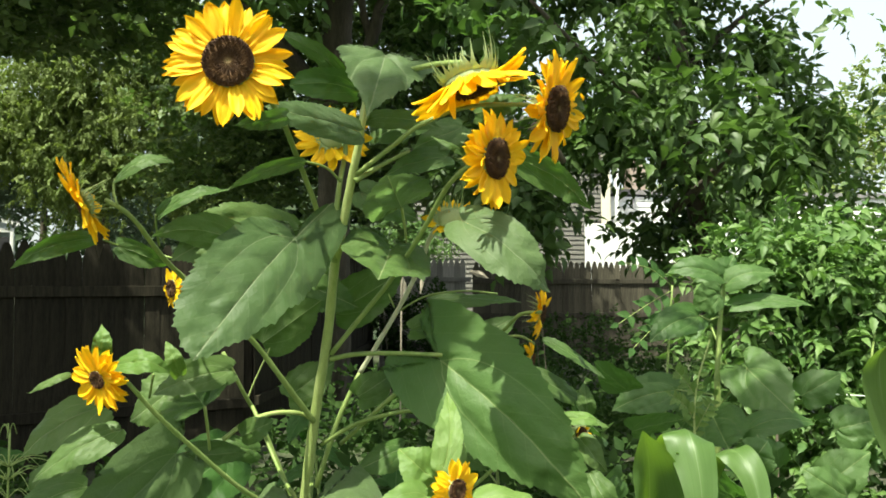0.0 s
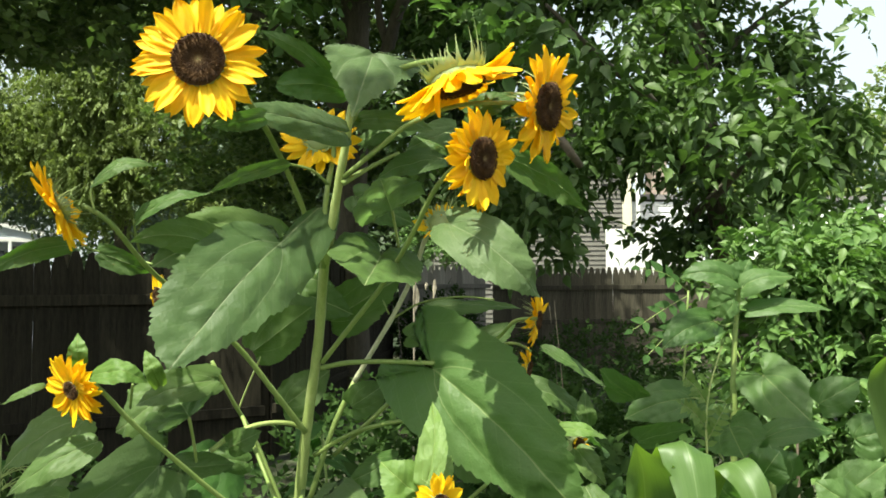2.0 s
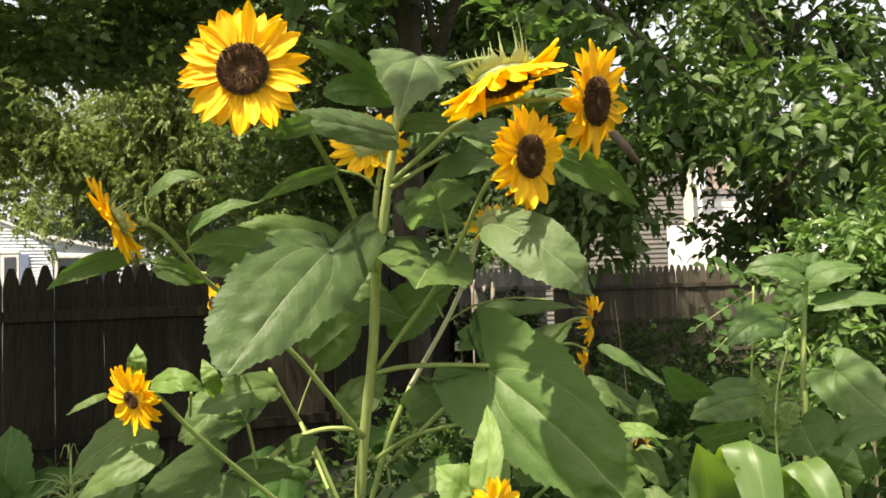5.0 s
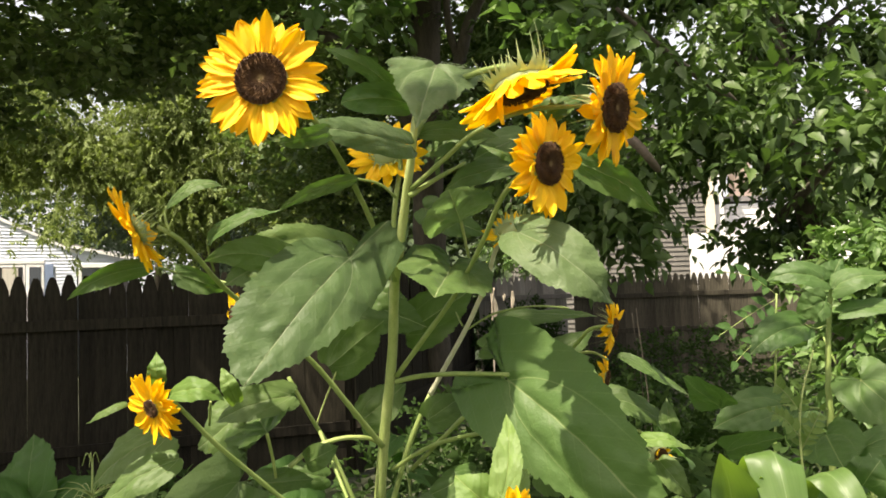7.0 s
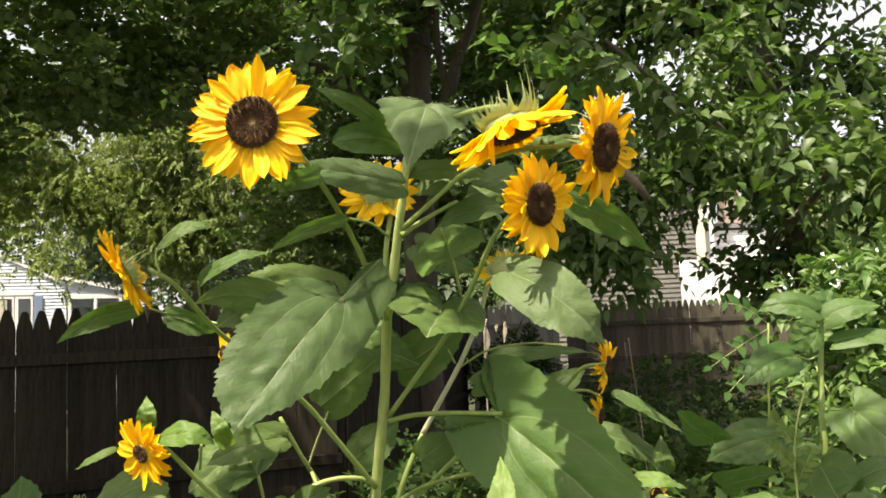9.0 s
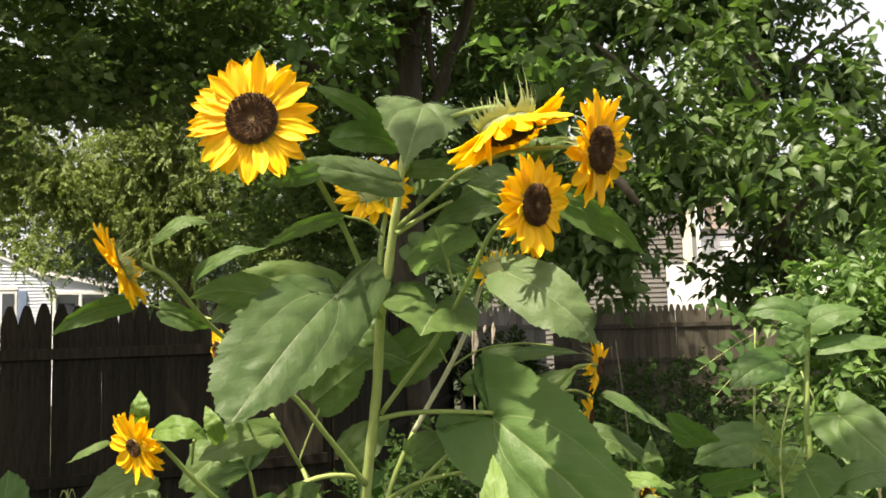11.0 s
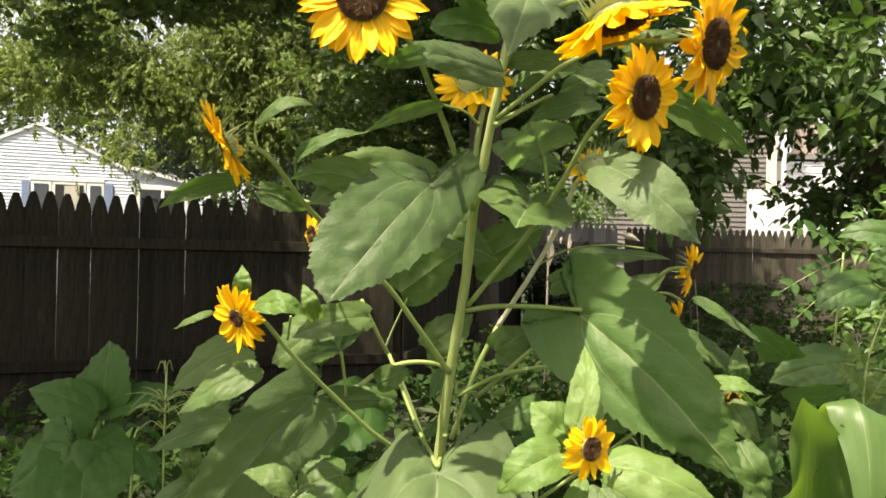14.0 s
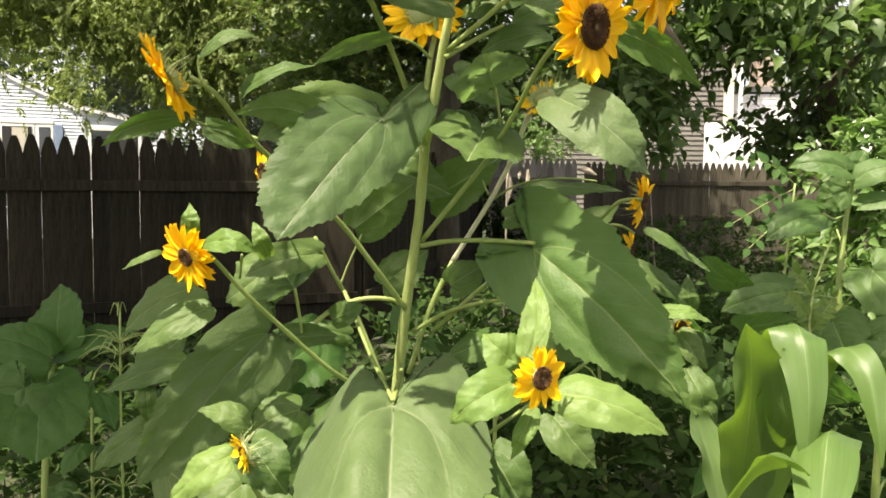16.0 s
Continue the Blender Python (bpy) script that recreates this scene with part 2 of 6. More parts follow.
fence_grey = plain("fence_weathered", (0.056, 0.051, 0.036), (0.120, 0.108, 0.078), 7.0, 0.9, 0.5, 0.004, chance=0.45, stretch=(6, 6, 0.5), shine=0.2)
# paler fence wood, with the sun on it put into the colour
fence_pale = plain("fence_sunlit", (0.26, 0.245, 0.22), (0.44, 0.42, 0.38), 7.0, 0.9, 0.5, 0.004, chance=0.55, stretch=(6, 6, 0.5), shine=0.2)
soil_mat = plain("garden_soil", (0.030, 0.026, 0.016), (0.055, 0.075, 0.028), 1.3, 0.95, 0.8, 0.05)
siding_white = plain("siding_white", (0.61, 0.67, 0.76), (0.68, 0.73, 0.80), 2.0, 0.55, 0.1, 0.002)
# grey-beige lowered in the colour, in place of tree shade over the wall
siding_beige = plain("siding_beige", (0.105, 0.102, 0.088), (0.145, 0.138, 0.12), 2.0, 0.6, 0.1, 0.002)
trim_mat = plain("white_trim", (0.76, 0.76, 0.74), (0.82, 0.82, 0.80), 3.0, 0.5, 0.1, 0.002)
cream_mat = plain("cream_trim", (0.62, 0.57, 0.44), (0.70, 0.65, 0.53), 3.0, 0.5, 0.1, 0.002)
roof_mat = plain("roof_shingle", (0.16, 0.15, 0.15), (0.26, 0.25, 0.25), 6.0, 0.9, 0.6, 0.01)
shutter_mat = plain("blue_shutter", (0.16, 0.22, 0.34), (0.21, 0.27, 0.39), 5.0, 0.6, 0.2, 0.003)
curtain_mat = plain("curtain", (0.42, 0.40, 0.34), (0.55, 0.53, 0.46), 8.0, 0.9, 0.2, 0.01, stretch=(4, 4, 0.3))
brick_mat = plain("taupe_brick", (0.30, 0.24, 0.20), (0.38, 0.31, 0.26), 8.0, 0.85, 0.4, 0.006)
dark_mat = plain("dark_interior", (0.02, 0.02, 0.022), (0.035, 0.035, 0.038), 2.0, 0.9, 0.1, 0.002)
glass_mat, gn, gl, gs = material("window_glass")
gs.inputs["Base Color"].default_value = (0.05, 0.06, 0.07, 1)
gs.inputs["Roughness"].default_value = 0.06
gs.inputs["Specular IOR Level"].default_value = 0.8


# ---- building blocks ----
def mesh_of(name, verts, faces, mat, smooth=True):
    me = bpy.data.meshes.new(name)
    me.from_pydata([tuple(v) for v in verts], [], faces)
    me.materials.append(mat)
    if smooth:
        me.polygons.foreach_set("use_smooth", [True] * len(me.polygons))
    me.update()
    return me


def under(ob, parent):
    ob.parent = parent
    ob.matrix_parent_inverse = parent.matrix_basis.inverted()
    return ob


def part(name, data, parent, label=""):
    ob = under(new(name, data), parent)
    return tagged(ob, label)


def root(name, at, label, category, group="", kind=""):
    ob = new(name)
    ob.location = at
    bpy.context.view_layer.update()
    return tagged(ob, label, category, group, kind)


def plant_root(name, at, label, category):
    return root(name, at, label, category, "garden plants")


def box(name, lo, hi, mat, parent, label="", bevel=0.006):
    bm = bmesh.new()
    bmesh.ops.create_cube(bm, size=1)
    size = Vector(hi) - Vector(lo)
    for v in bm.verts:
        v.co = Vector(lo) + Vector(((v.co.x + 0.5) * size.x, (v.co.y + 0.5) * size.y, (v.co.z + 0.5) * size.z))
    bmesh.ops.bevel(bm, geom=bm.edges[:], offset=min(bevel, min(abs(s) for s in size) * 0.3), segments=1, affect="EDGES")
    me = bpy.data.meshes.new(name)
    bm.to_mesh(me)
    bm.free()
    me.materials.append(mat)
    return part(name, me, parent, label)


def smooth_line(points, per=5):
    """Catmull-Rom through the points."""
    p = [Vector(q) for q in points]
    p = [p[0] * 2 - p[1], *p, p[-1] * 2 - p[-2]]
    line = []
    for a, b, c, d in zip(p, p[1:], p[2:], p[3:]):
        for k in range(per):
            t = k / per
            line.append(0.5 * (2 * b + (c - a) * t + (2 * a - 5 * b + 4 * c - d) * t * t + (3 * b - a - 3 * c + d) * t * t * t))
    return line + [p[-2]]


def tube_mesh(name, points, r0, r1, mat, sides=9, ribs=0.07, per=5):
    line = smooth_line(points, per)
    verts, faces = [], []
    u = None
    for i, p in enumerate(line):
        d = (line[min(i + 1, len(line) - 1)] - line[max(i - 1, 0)]).normalized()
        u = (u - d * u.dot(d)).normalized() if u else d.orthogonal().normalized()
        w = d.cross(u)
        s = i / (len(line) - 1)
        r = (r0 + (r1 - r0) * s) * (1 + 0.05 * math.sin(i * 2.3))
        for k in range(sides):
            a = 2 * math.pi * k / sides
            rr = r * (1 + (ribs if k % 2 else -ribs))
            verts.append(p + (u * math.cos(a) + w * math.sin(a)) * rr)
    n = len(line)
    for i in range(n - 1):
        for k in range(sides):
            j = (k + 1) % sides
            faces.append((i * sides + k, i * sides + j, (i + 1) * sides + j, (i + 1) * sides + k))
    faces += [tuple(range(sides))[::-1], tuple((n - 1) * sides + k for k in range(sides))]
    return mesh_of(name, verts, faces, mat)


def tube(parent, name, points, r0, r1, mat):
    return part(name, tube_mesh(name, points, r0, r1, mat), parent)


leaf_count = [0]


def curve(p, t):
    """A point of the cubic Bezier curve through four points of the plane."""
    k = 1 - t
    w = (k * k * k, 3 * k * k * t, 3 * k * t * t, t * t * t)
    return sum(a * q[0] for a, q in zip(w, p)), sum(a * q[1] for a, q in zip(w, p))


def leaf(parent, base, mid, tip, side, width, lobe, peak, fold, mat, far=1.0, blunt=0.42, curl=None, rear=0.0, hook=0.0, crease=0.0):
    """A heart-shaped toothed leaf: its rib bends from base over mid to tip, its blade spreads along side. far: the share of the lobe on that side. blunt: how full the tip is. hook: how far the lobe against side turns in behind the base. crease: how sharply that half bends down beyond its main vein. Pairs of peak, blunt and curl are for the half against side and the half along it."""
    leaf_count[0] += 1
    rnd = random.Random(leaf_count[0])
    b, t, side = Vector(base), Vector(tip), Vector(side)
    c = Vector(mid) * 2 - (b + t) * 0.5
    length = (t - b).length
    big = width > 0.1
    nu, nv = (56, 10) if big else (34, 7)
    p1, p2, p3 = (rnd.uniform(0, 6.28) for _ in range(3))
    curl = rnd.uniform(0.05, 0.40) if curl is None else curl
    droop, peaks, tips = (q if isinstance(q, tuple) else (q, q) for q in (curl, peak, blunt))
    wave = rnd.uniform(0.02, 0.05) * width
    turned = rnd.uniform(-0.05, 0.05)
    ends = 0.5 * width
    verts, uvs, faces = [], [], []
    for hand in (-1, 1):
        back = lobe * (far if hand > 0 else 1.0)
        crest, full = peaks[hand > 0], tips[hand > 0]
        heel = [(0.0, 0.0), (-0.95 * back, 0.24), (-1.70 * back - 0.02, 1.02), (crest, 1.0)]
        if hook and hand < 0:
            heel = [(0.0, 0.0), (-0.92 * back, -0.5 * hook), (-1.63 * back, 0.75), (crest, 1.0)]
        front = [(crest, 1.0), (crest + 0.40 * (1 - crest), min(1.0, 0.62 + 0.9 * full)), (crest + (0.62 + 0.25 * full) * (1 - crest), full), (1.0, 0.0)]
        cut = round(nu * (0.30 + 0.5 * back))
        i0 = len(verts)
        for i in range(nu + 1):
            x, y = curve(heel, i / cut) if i < cut else curve(front, (i - cut) / (nu - cut))
            jag = (0.026 if i % 2 else -0.014) * rnd.uniform(0.3, 1.6) if 2 < i < nu - 1 else 0.0
            jag += 0.022 * math.sin(0.9 * i + p1 + hand) * (2 < i < nu - 2)
            x, y = x + 0.35 * jag, y * (1 + jag)
            foot = max(0.0, x - 0.42 * y * ends / length * 2) if i else 0.0
            if i == nu:
                foot = 1.0
            for k in range(nv + 1):
                r = k / nv
                q, v = foot + (x - foot) * r, y * r
                e = v
                pos = b * (1 - q) ** 2 + c * (2 * q * (1 - q)) + t * q * q
                tan = ((c - b) * (1 - q) + (t - c) * q).normalized()
                across = (side - tan * side.dot(tan)).normalized()
                up = across.cross(tan)
                if up.z < 0:
                    up = -up
                w = ends * (1 + turned * hand)
                lift = fold * w * e - droop[hand > 0] * w * e * e + wave * math.sin(6 * q + p1 + 1.5 * hand * v) * e * e + 0.5 * wave * math.sin(15 * q + p2 + 3 * hand) * e * e * e
                lift += 0.010 * length * math.sin(7 * q + p3)
                lift += rear * length * max(0.0, -q) - 0.034 * width * math.exp(-((e - 0.58 * (1 - math.exp(-7 * max(q, 0)))) / 0.07) ** 2) * (1 - q) * (q > 0)
                lift -= 0.036 * width * math.exp(-((e / 0.08) ** 2)) * (1 - q)
                if hand < 0:
                    lift -= crease * w * max(0.0, e - 0.42)
                place = pos + across * (w * v * hand)
                lift += 0.0045 * noise.noise(place * 48 + Vector((p1, p2, p3))) + 0.044 * width * noise.noise((q * 3 + p1, v * hand * 1.6 + p2, p3)) * (0.3 + e)
                lift += 0.0016 * noise.noise(place * 150)
                verts.append(place + up * lift)
                uvs.append((q, 0.5 + 0.5 * v * hand))
        for i in range(nu):
            for k in range(nv):
                a = i0 + i * (nv + 1) + k
                quad = (a, a + 1, a + nv + 2, a + nv + 1)
                faces.append(quad if hand > 0 else quad[::-1])
    bm = bmesh.new()
    layer = bm.loops.layers.uv.new("UVMap")
    points = [bm.verts.new(v) for v in verts]
    for quad in faces:
        f = bm.faces.new([points[k] for k in quad])
        f.smooth = True
        for loop, k in zip(f.loops, quad):
            loop[layer].uv = uvs[k]
    bmesh.ops.remove_doubles(bm, verts=bm.verts, dist=width * 0.0015)
    me = bpy.data.meshes.new("leaf")
    bm.to_mesh(me)
    bm.free()
    me.materials.append(mat)
    return part("leaf", me, parent)


def blade(parent, points, side, width, peak, mat, cup=0.38, ruffle=0.20):
    """A long grass-like leaf with a channel along its middle."""
    leaf_count[0] += 1
    rnd = random.Random(leaf_count[0])
    line = smooth_line(points, 10)
    side = Vector(side)
    verts, uvs, faces = [], [], []
    n, nv = len(line), 8
    ph = rnd.uniform(0, 6)
    for i, p in enumerate(line):
        s = i / (n - 1)
        tan = (line[min(i + 1, n - 1)] - line[max(i - 1, 0)]).normalized()
        across = (side - tan * side.dot(tan)).normalized()
        up = across.cross(tan)
        w = 0.5 * width * min(1.0, 0.45 + s / peak * 0.55) * (1 - max(0.0, (s - peak) / (1 - peak)) ** 1.6) + 0.001
        for j in range(nv + 1):
            v = 2 * j / nv - 1
            verts.append(p + across * (w * v) + up * (cup * w * abs(v) + ruffle * w * math.sin(11 * s + ph + 1.6 * (v > 0)) * abs(v) + 0.4 * ruffle * w * math.sin(23 * s + 2 * ph + 2 * v) * v * v))
            uvs.append((s, (v + 1) / 2))
    for i in range(n - 1):
        for j in range(nv):
            a = i * (nv + 1) + j
            faces.append((a, a + 1, a + nv + 2, a + nv + 1))
    me = mesh_of("leaf", verts, faces, mat)
    layer = me.uv_layers.new(name="UVMap")
    for loop in me.loops:
        layer.data[loop.index].uv = uvs[loop.vertex_index]
    return part("leaf", me, parent)


def petal_mesh(seed):
    """A petal one unit long along x, pleated and a little cupped, full to a short tip that may be nicked."""
    rnd = random.Random(seed)
    verts, faces = [], []
    nu, nv = 12, 8
    bend, twist, wide = rnd.uniform(-0.30, 0.20), rnd.uniform(-0.5, 0.5), rnd.uniform(0.140, 0.178)
    nick, sway = rnd.choice((0.0, 0.0, 0.05, 0.08)), rnd.uniform(-0.05, 0.05)
    for i in range(nu + 1):
        s = i / nu
        w = wide * min(1, 0.42 + 1.5 * s) * (1 - max(0, (s - 0.40) / 0.60) ** 3.4) + 0.006
        for j in range(nv + 1):
            v = 2 * j / nv - 1
            z = 0.022 * math.cos(v * 9.4) * (1 - 0.5 * s) - 0.06 * (1 - v * v) + bend * s * s + twist * w * v * s + 0.012 * math.sin(8 * s + 3 * v + seed)
            x = s - 0.03 * v * v * s - nick * max(0, s - 0.8) * 5 * math.exp(-((v - 0.15) / 0.25) ** 2)
            verts.append((x, w * v * (1 + 0.05 * math.sin(13 * s + 2 * seed)) + sway * s * s, z))
    for i in range(nu):
        for j in range(nv):
            a = i * (nv + 1) + j
            faces.append((a, a + 1, a + nv + 2, a + nv + 1))
    return mesh_of("petal", verts, faces, petal_mat)


PETALS = [petal_mesh(k) for k in range(12)]


def lathe(profile, sides):
    verts, faces = [], []
    for r, z in profile:
        for k in range(sides):
            a = 2 * math.pi * k / sides
            verts.append(Vector((r * math.cos(a), r * math.sin(a), z)))
    for i in range(len(profile) - 1):
        for k in range(sides):
            j = (k + 1) % sides
            faces.append((i * sides + k, i * sides + j, (i + 1) * sides + j, (i + 1) * sides + k))
    return verts, faces


def flower(parent, at, face, radius, disc, n, droop, closed, seed, label, bracts=1.0, sag=0.0, upright=False, full=1.0, loose=8.0):
    """A flower head that looks along face: green cup, brown disc of florets, rays of petals, pointed bracts behind."""
    rnd = random.Random(100 + seed)
    face = Vector(face).normalized()
    turn = face.to_track_quat("Z", "Y").to_matrix().to_4x4()
    verts, faces = lathe([(0.10 * disc, -0.75 * disc), (0.45 * disc, -0.62 * disc), (0.85 * disc, -0.40 * disc), (1.02 * disc, -0.12 * disc), (0.95 * disc, 0.0)], 20)
    head = new("flower_head", mesh_of("flower_head", verts, faces, bract_mat))
    head.parent = parent
    head.matrix_parent_inverse = parent.matrix_basis.inverted()
    head.matrix_basis = Matrix.Translation(at) @ turn
    tagged(head, label)

    def sub(name, me, m, text=""):
        ob = new(name, me)
        ob.parent = head
        ob.matrix_basis = m
        return tagged(ob, text)

    # the disc with its florets in spirals
    verts, faces = lathe([(0.97 * disc, -0.06 * disc), (1.0 * disc, 0.04 * disc), (0.85 * disc, 0.13 * disc), (0.55 * disc, 0.16 * disc), (0.25 * disc, 0.11 * disc), (0.02 * disc, 0.08 * disc)], 28)
    count = 760 if disc > 0.025 else 240
    for k in range(count):
        r = disc * math.sqrt((k + 0.5) / count)
        a = k * 2.39996 + rnd.uniform(-0.12, 0.12)
        s = r / disc
        z = disc * (0.08 + 0.14 * math.sin(min(1, s / 0.75) * 1.57) * (1 - 0.75 * max(0, s - 0.7) / 0.3))
        c = Vector((r * math.cos(a), r * math.sin(a), z))
        g = disc * 1.25 / math.sqrt(count)
        tip = c + Vector((math.cos(a) * 0.3, math.sin(a) * 0.3, 1)) * g * rnd.uniform(0.9, 2.0) * (0.6 + 0.7 * s)
        i0 = len(verts)
        for q in range(3):
            b = a + q * 2.094
            verts.append(c + Vector((math.cos(b), math.sin(b), -0.4)) * g * 0.8)
        verts.append(tip)
        faces += [(i0, i0 + 1, i0 + 3), (i0 + 1, i0 + 2, i0 + 3), (i0 + 2, i0, i0 + 3)]
    sub("disc", mesh_of("disc", verts, faces, disc_mat, False), Matrix.Identity(4), "dark brown seed disc")
    # petals in two rows
    for k in range(n):
        a = 360 * (k + rnd.uniform(-0.17, 0.17)) / n
        long = (radius - 0.85 * disc) * rnd.uniform(0.9, 1.08) * (1.0 if k % 2 else 0.95)
        lift = rnd.uniform(-loose, loose + 2) + (4 if k % 2 else -4) + 65 * closed - 40 * droop * rnd.uniform(0.2, 1.6)
        out = turn.to_3x3() @ Vector((math.cos(radians(a)), math.sin(radians(a)), 0))
        lift += sag * (0.9 * max(0.0, -out.y) + 0.5 * max(0.0, -out.x) - 0.3 * max(0.0, out.x)) * rnd.uniform(0.7, 1.3)
        m = pose(0, 0, 0, 0, 0, a) @ pose(0.85 * disc, 0, (-0.03 if k % 2 else -0.09) * disc, rnd.uniform(-16, 16), -lift, rnd.uniform(-7, 7))
        wide = long * (30 / n) ** 0.4 * full * rnd.uniform(0.9, 1.2)
        sub("petal", rnd.choice(PETALS), m @ Matrix.Diagonal((long, wide, long, 1)))
    # bracts: narrow, drawn out to thread-like tips that curl away from the face
    verts, faces = [], []
    for k in range(46):
        a = 2 * math.pi * (k + rnd.random() * 0.7) / 46
        out = Vector((math.cos(a), math.sin(a), 0))
        along = Vector((-math.sin(a), math.cos(a), 0))
        long = (disc * rnd.uniform(0.35, 0.8) + 0.009) * bracts
        back = rnd.uniform(-1.3, -0.35) if upright else rnd.uniform(-1.5, 0.1)
        drift = along * rnd.uniform(-0.35, 0.35)
        i0 = len(verts)
        for s, w in ((0, 0.17), (0.2, 0.14), (0.42, 0.07), (0.7, 0.025), (1.0, 0.008)):
            p = out * disc * 0.93 + Vector((0, 0, -0.22 * disc)) + out * long * (0.55 * s - 0.25 * s * s if upright else 0.75 * s) + Vector((0, 0, long * back * s ** (1.2 if upright else 2))) + drift * long * s * s
            verts += [p - along * w * disc, p + along * w * disc]
        faces += [(i0 + 2 * q, i0 + 2 * q + 1, i0 + 2 * q + 3, i0 + 2 * q + 2) for q in range(4)]
    sub("bract_ring", mesh_of("bract_ring", verts, faces, bract_mat), Matrix.Identity(4), "pointed green bracts")
    return head


def foliage(name, blobs, size, mat, seed, per=7, hang=0.5, slim=0.42, shell=0.35, spread=1.0, clump=0.0, fine=False, lump=1.5, simple=False, layer=1.0):
    """Many small leaves, set along twigs that fill the blobs (centre, radii, twigs): one mesh. layer: below 1 for boughs that lie flat."""
    rng = np.random.default_rng(seed)
    origin, way = [], []
    for centre, radii, twigs in blobs:
        d = rng.normal(size=(twigs, 3))
        d /= np.linalg.norm(d, axis=1)[:, None]
        r = (shell + (1 - shell) * rng.random(twigs)) ** 0.6
        bumps = 1 + 0.18 * np.sin(5 * d[:, 0] + 3 * d[:, 2] + seed) + 0.12 * np.sin(9 * d[:, 1] - 4 * d[:, 2])
        place = np.array(centre) + d * (r * bumps)[:, None] * np.array(radii)
        if clump:
            seeds = place[: max(4, int(twigs * 0.07))]
            pick = seeds[rng.integers(0, len(seeds), twigs)]
            place = np.where(rng.random((twigs, 1)) < clump, pick + rng.normal(size=(twigs, 3)) * (size * lump, size * lump, size * lump * 0.8 * layer), place)
        origin.append(place)
        way.append(d * 0.8 + rng.normal(size=(twigs, 3)) * 0.55 + (0, 0, -hang))
    origin, way = np.concatenate(origin), np.concatenate(way)
    way /= np.linalg.norm(way, axis=1)[:, None]
    way[:, 2] *= layer
    m = len(origin)
    across = np.cross(way, (0, 0, 1.0)) + rng.normal(size=(m, 3)) * 0.25
    across /= np.linalg.norm(across, axis=1)[:, None]
    verts, faces = [], []
    if fine:  # ovate with a few coarse teeth and a drawn-out tip
        edge = ((0.0, 0.0), (0.14, 0.62), (0.30, 0.80), (0.37, 1.0), (0.52, 0.66), (0.60, 0.76), (0.80, 0.26), (1.0, 0.0))
    elif simple:
        edge = ((0.0, 0.0), (0.40, 0.90), (1.0, 0.0))
    else:
        edge = ((0.0, 0.0), (0.25, 0.85), (0.60, 0.70), (1.0, 0.0))
    n = len(edge)
    profile = [*((a, 0.0) for a, _ in edge), *edge[1:-1], *((a, -b) for a, b in edge[1:-1])]
    left, right = [0, *range(n, 2 * n - 2), n - 1], [0, *range(2 * n - 2, 3 * n - 4), n - 1]
    tris = [(q, left[q + 1], left[q]) for q in range(1, n - 1)] + [(q, q + 1, left[q + 1]) for q in range(n - 2)]
    tris += [(q, right[q], right[q + 1]) for q in range(1, n - 1)] + [(q, right[q + 1], q + 1) for q in range(n - 2)]
    size_of = len(profile)
    for k in range(per):
        s = k / max(per - 1, 1)
        hand = 1 if k % 2 else -1
        if k == per - 1:
            hand = 0
        long = size * rng.uniform(0.65, 1.2, m)
        base = origin + way * (size * spread * 2.2 * s) + (0, 0, -1.0) * np.outer(size * 0.5 * s * s, 1)[0]
        d = way * (0.55 + 0.45 * (hand == 0)) + across * hand + rng.normal(size=(m, 3)) * 0.22 + (0, 0, -hang * 0.5)
        d /= np.linalg.norm(d, axis=1)[:, None]
        w = np.cross(d, np.cross(across, way) + rng.normal(size=(m, 3)) * 0.45)
        w /= np.linalg.norm(w, axis=1)[:, None]
        up = np.cross(w, d)
        i0 = np.arange(m) * size_of + k * m * size_of
        block = np.empty((m, size_of, 3))
        sag = rng.uniform(0.1, 0.45, m)
        for q, (a, b) in enumerate(profile):
            block[:, q] = base + d * (a * long)[:, None] + w * (b * slim * long)[:, None] + up * ((abs(b) * 0.12 - sag * a * a) * long)[:, None]
        verts.append(block.reshape(-1, 3))
        faces += [np.stack([i0 + q for q in tri], 1) for tri in tris]
    verts, faces = np.concatenate(verts), np.concatenate(faces)
    me = bpy.data.meshes.new(name)
    me.vertices.add(len(verts))
    me.vertices.foreach_set("co", verts.ravel())
    corners = faces.shape[1]
    me.loops.add(len(faces) * corners)
    me.loops.foreach_set("vertex_index", faces.ravel().astype(np.int32))
    me.polygons.add(len(faces))
    me.polygons.foreach_set("loop_start", np.arange(len(faces), dtype=np.int32) * corners)
    me.materials.append(mat)
    me.update(calc_edges=True)
    me.validate()
    return me


def tree(name, base, label, limbs, blobs, size, mat, seed, **more):
    """limbs: (points, thick, thin)."""
    t = root(name, base, label, "tree", "trees behind the fence")
    for k, (points, r0, r1) in enumerate(limbs):
        part("trunk" if k == 0 else "limb", tube_mesh("limb", points, r0, r1, bark_mat, 10, 0.05, 6), t)
    part("crown", foliage("crown", blobs, size, mat, seed, **more), t)
    return t


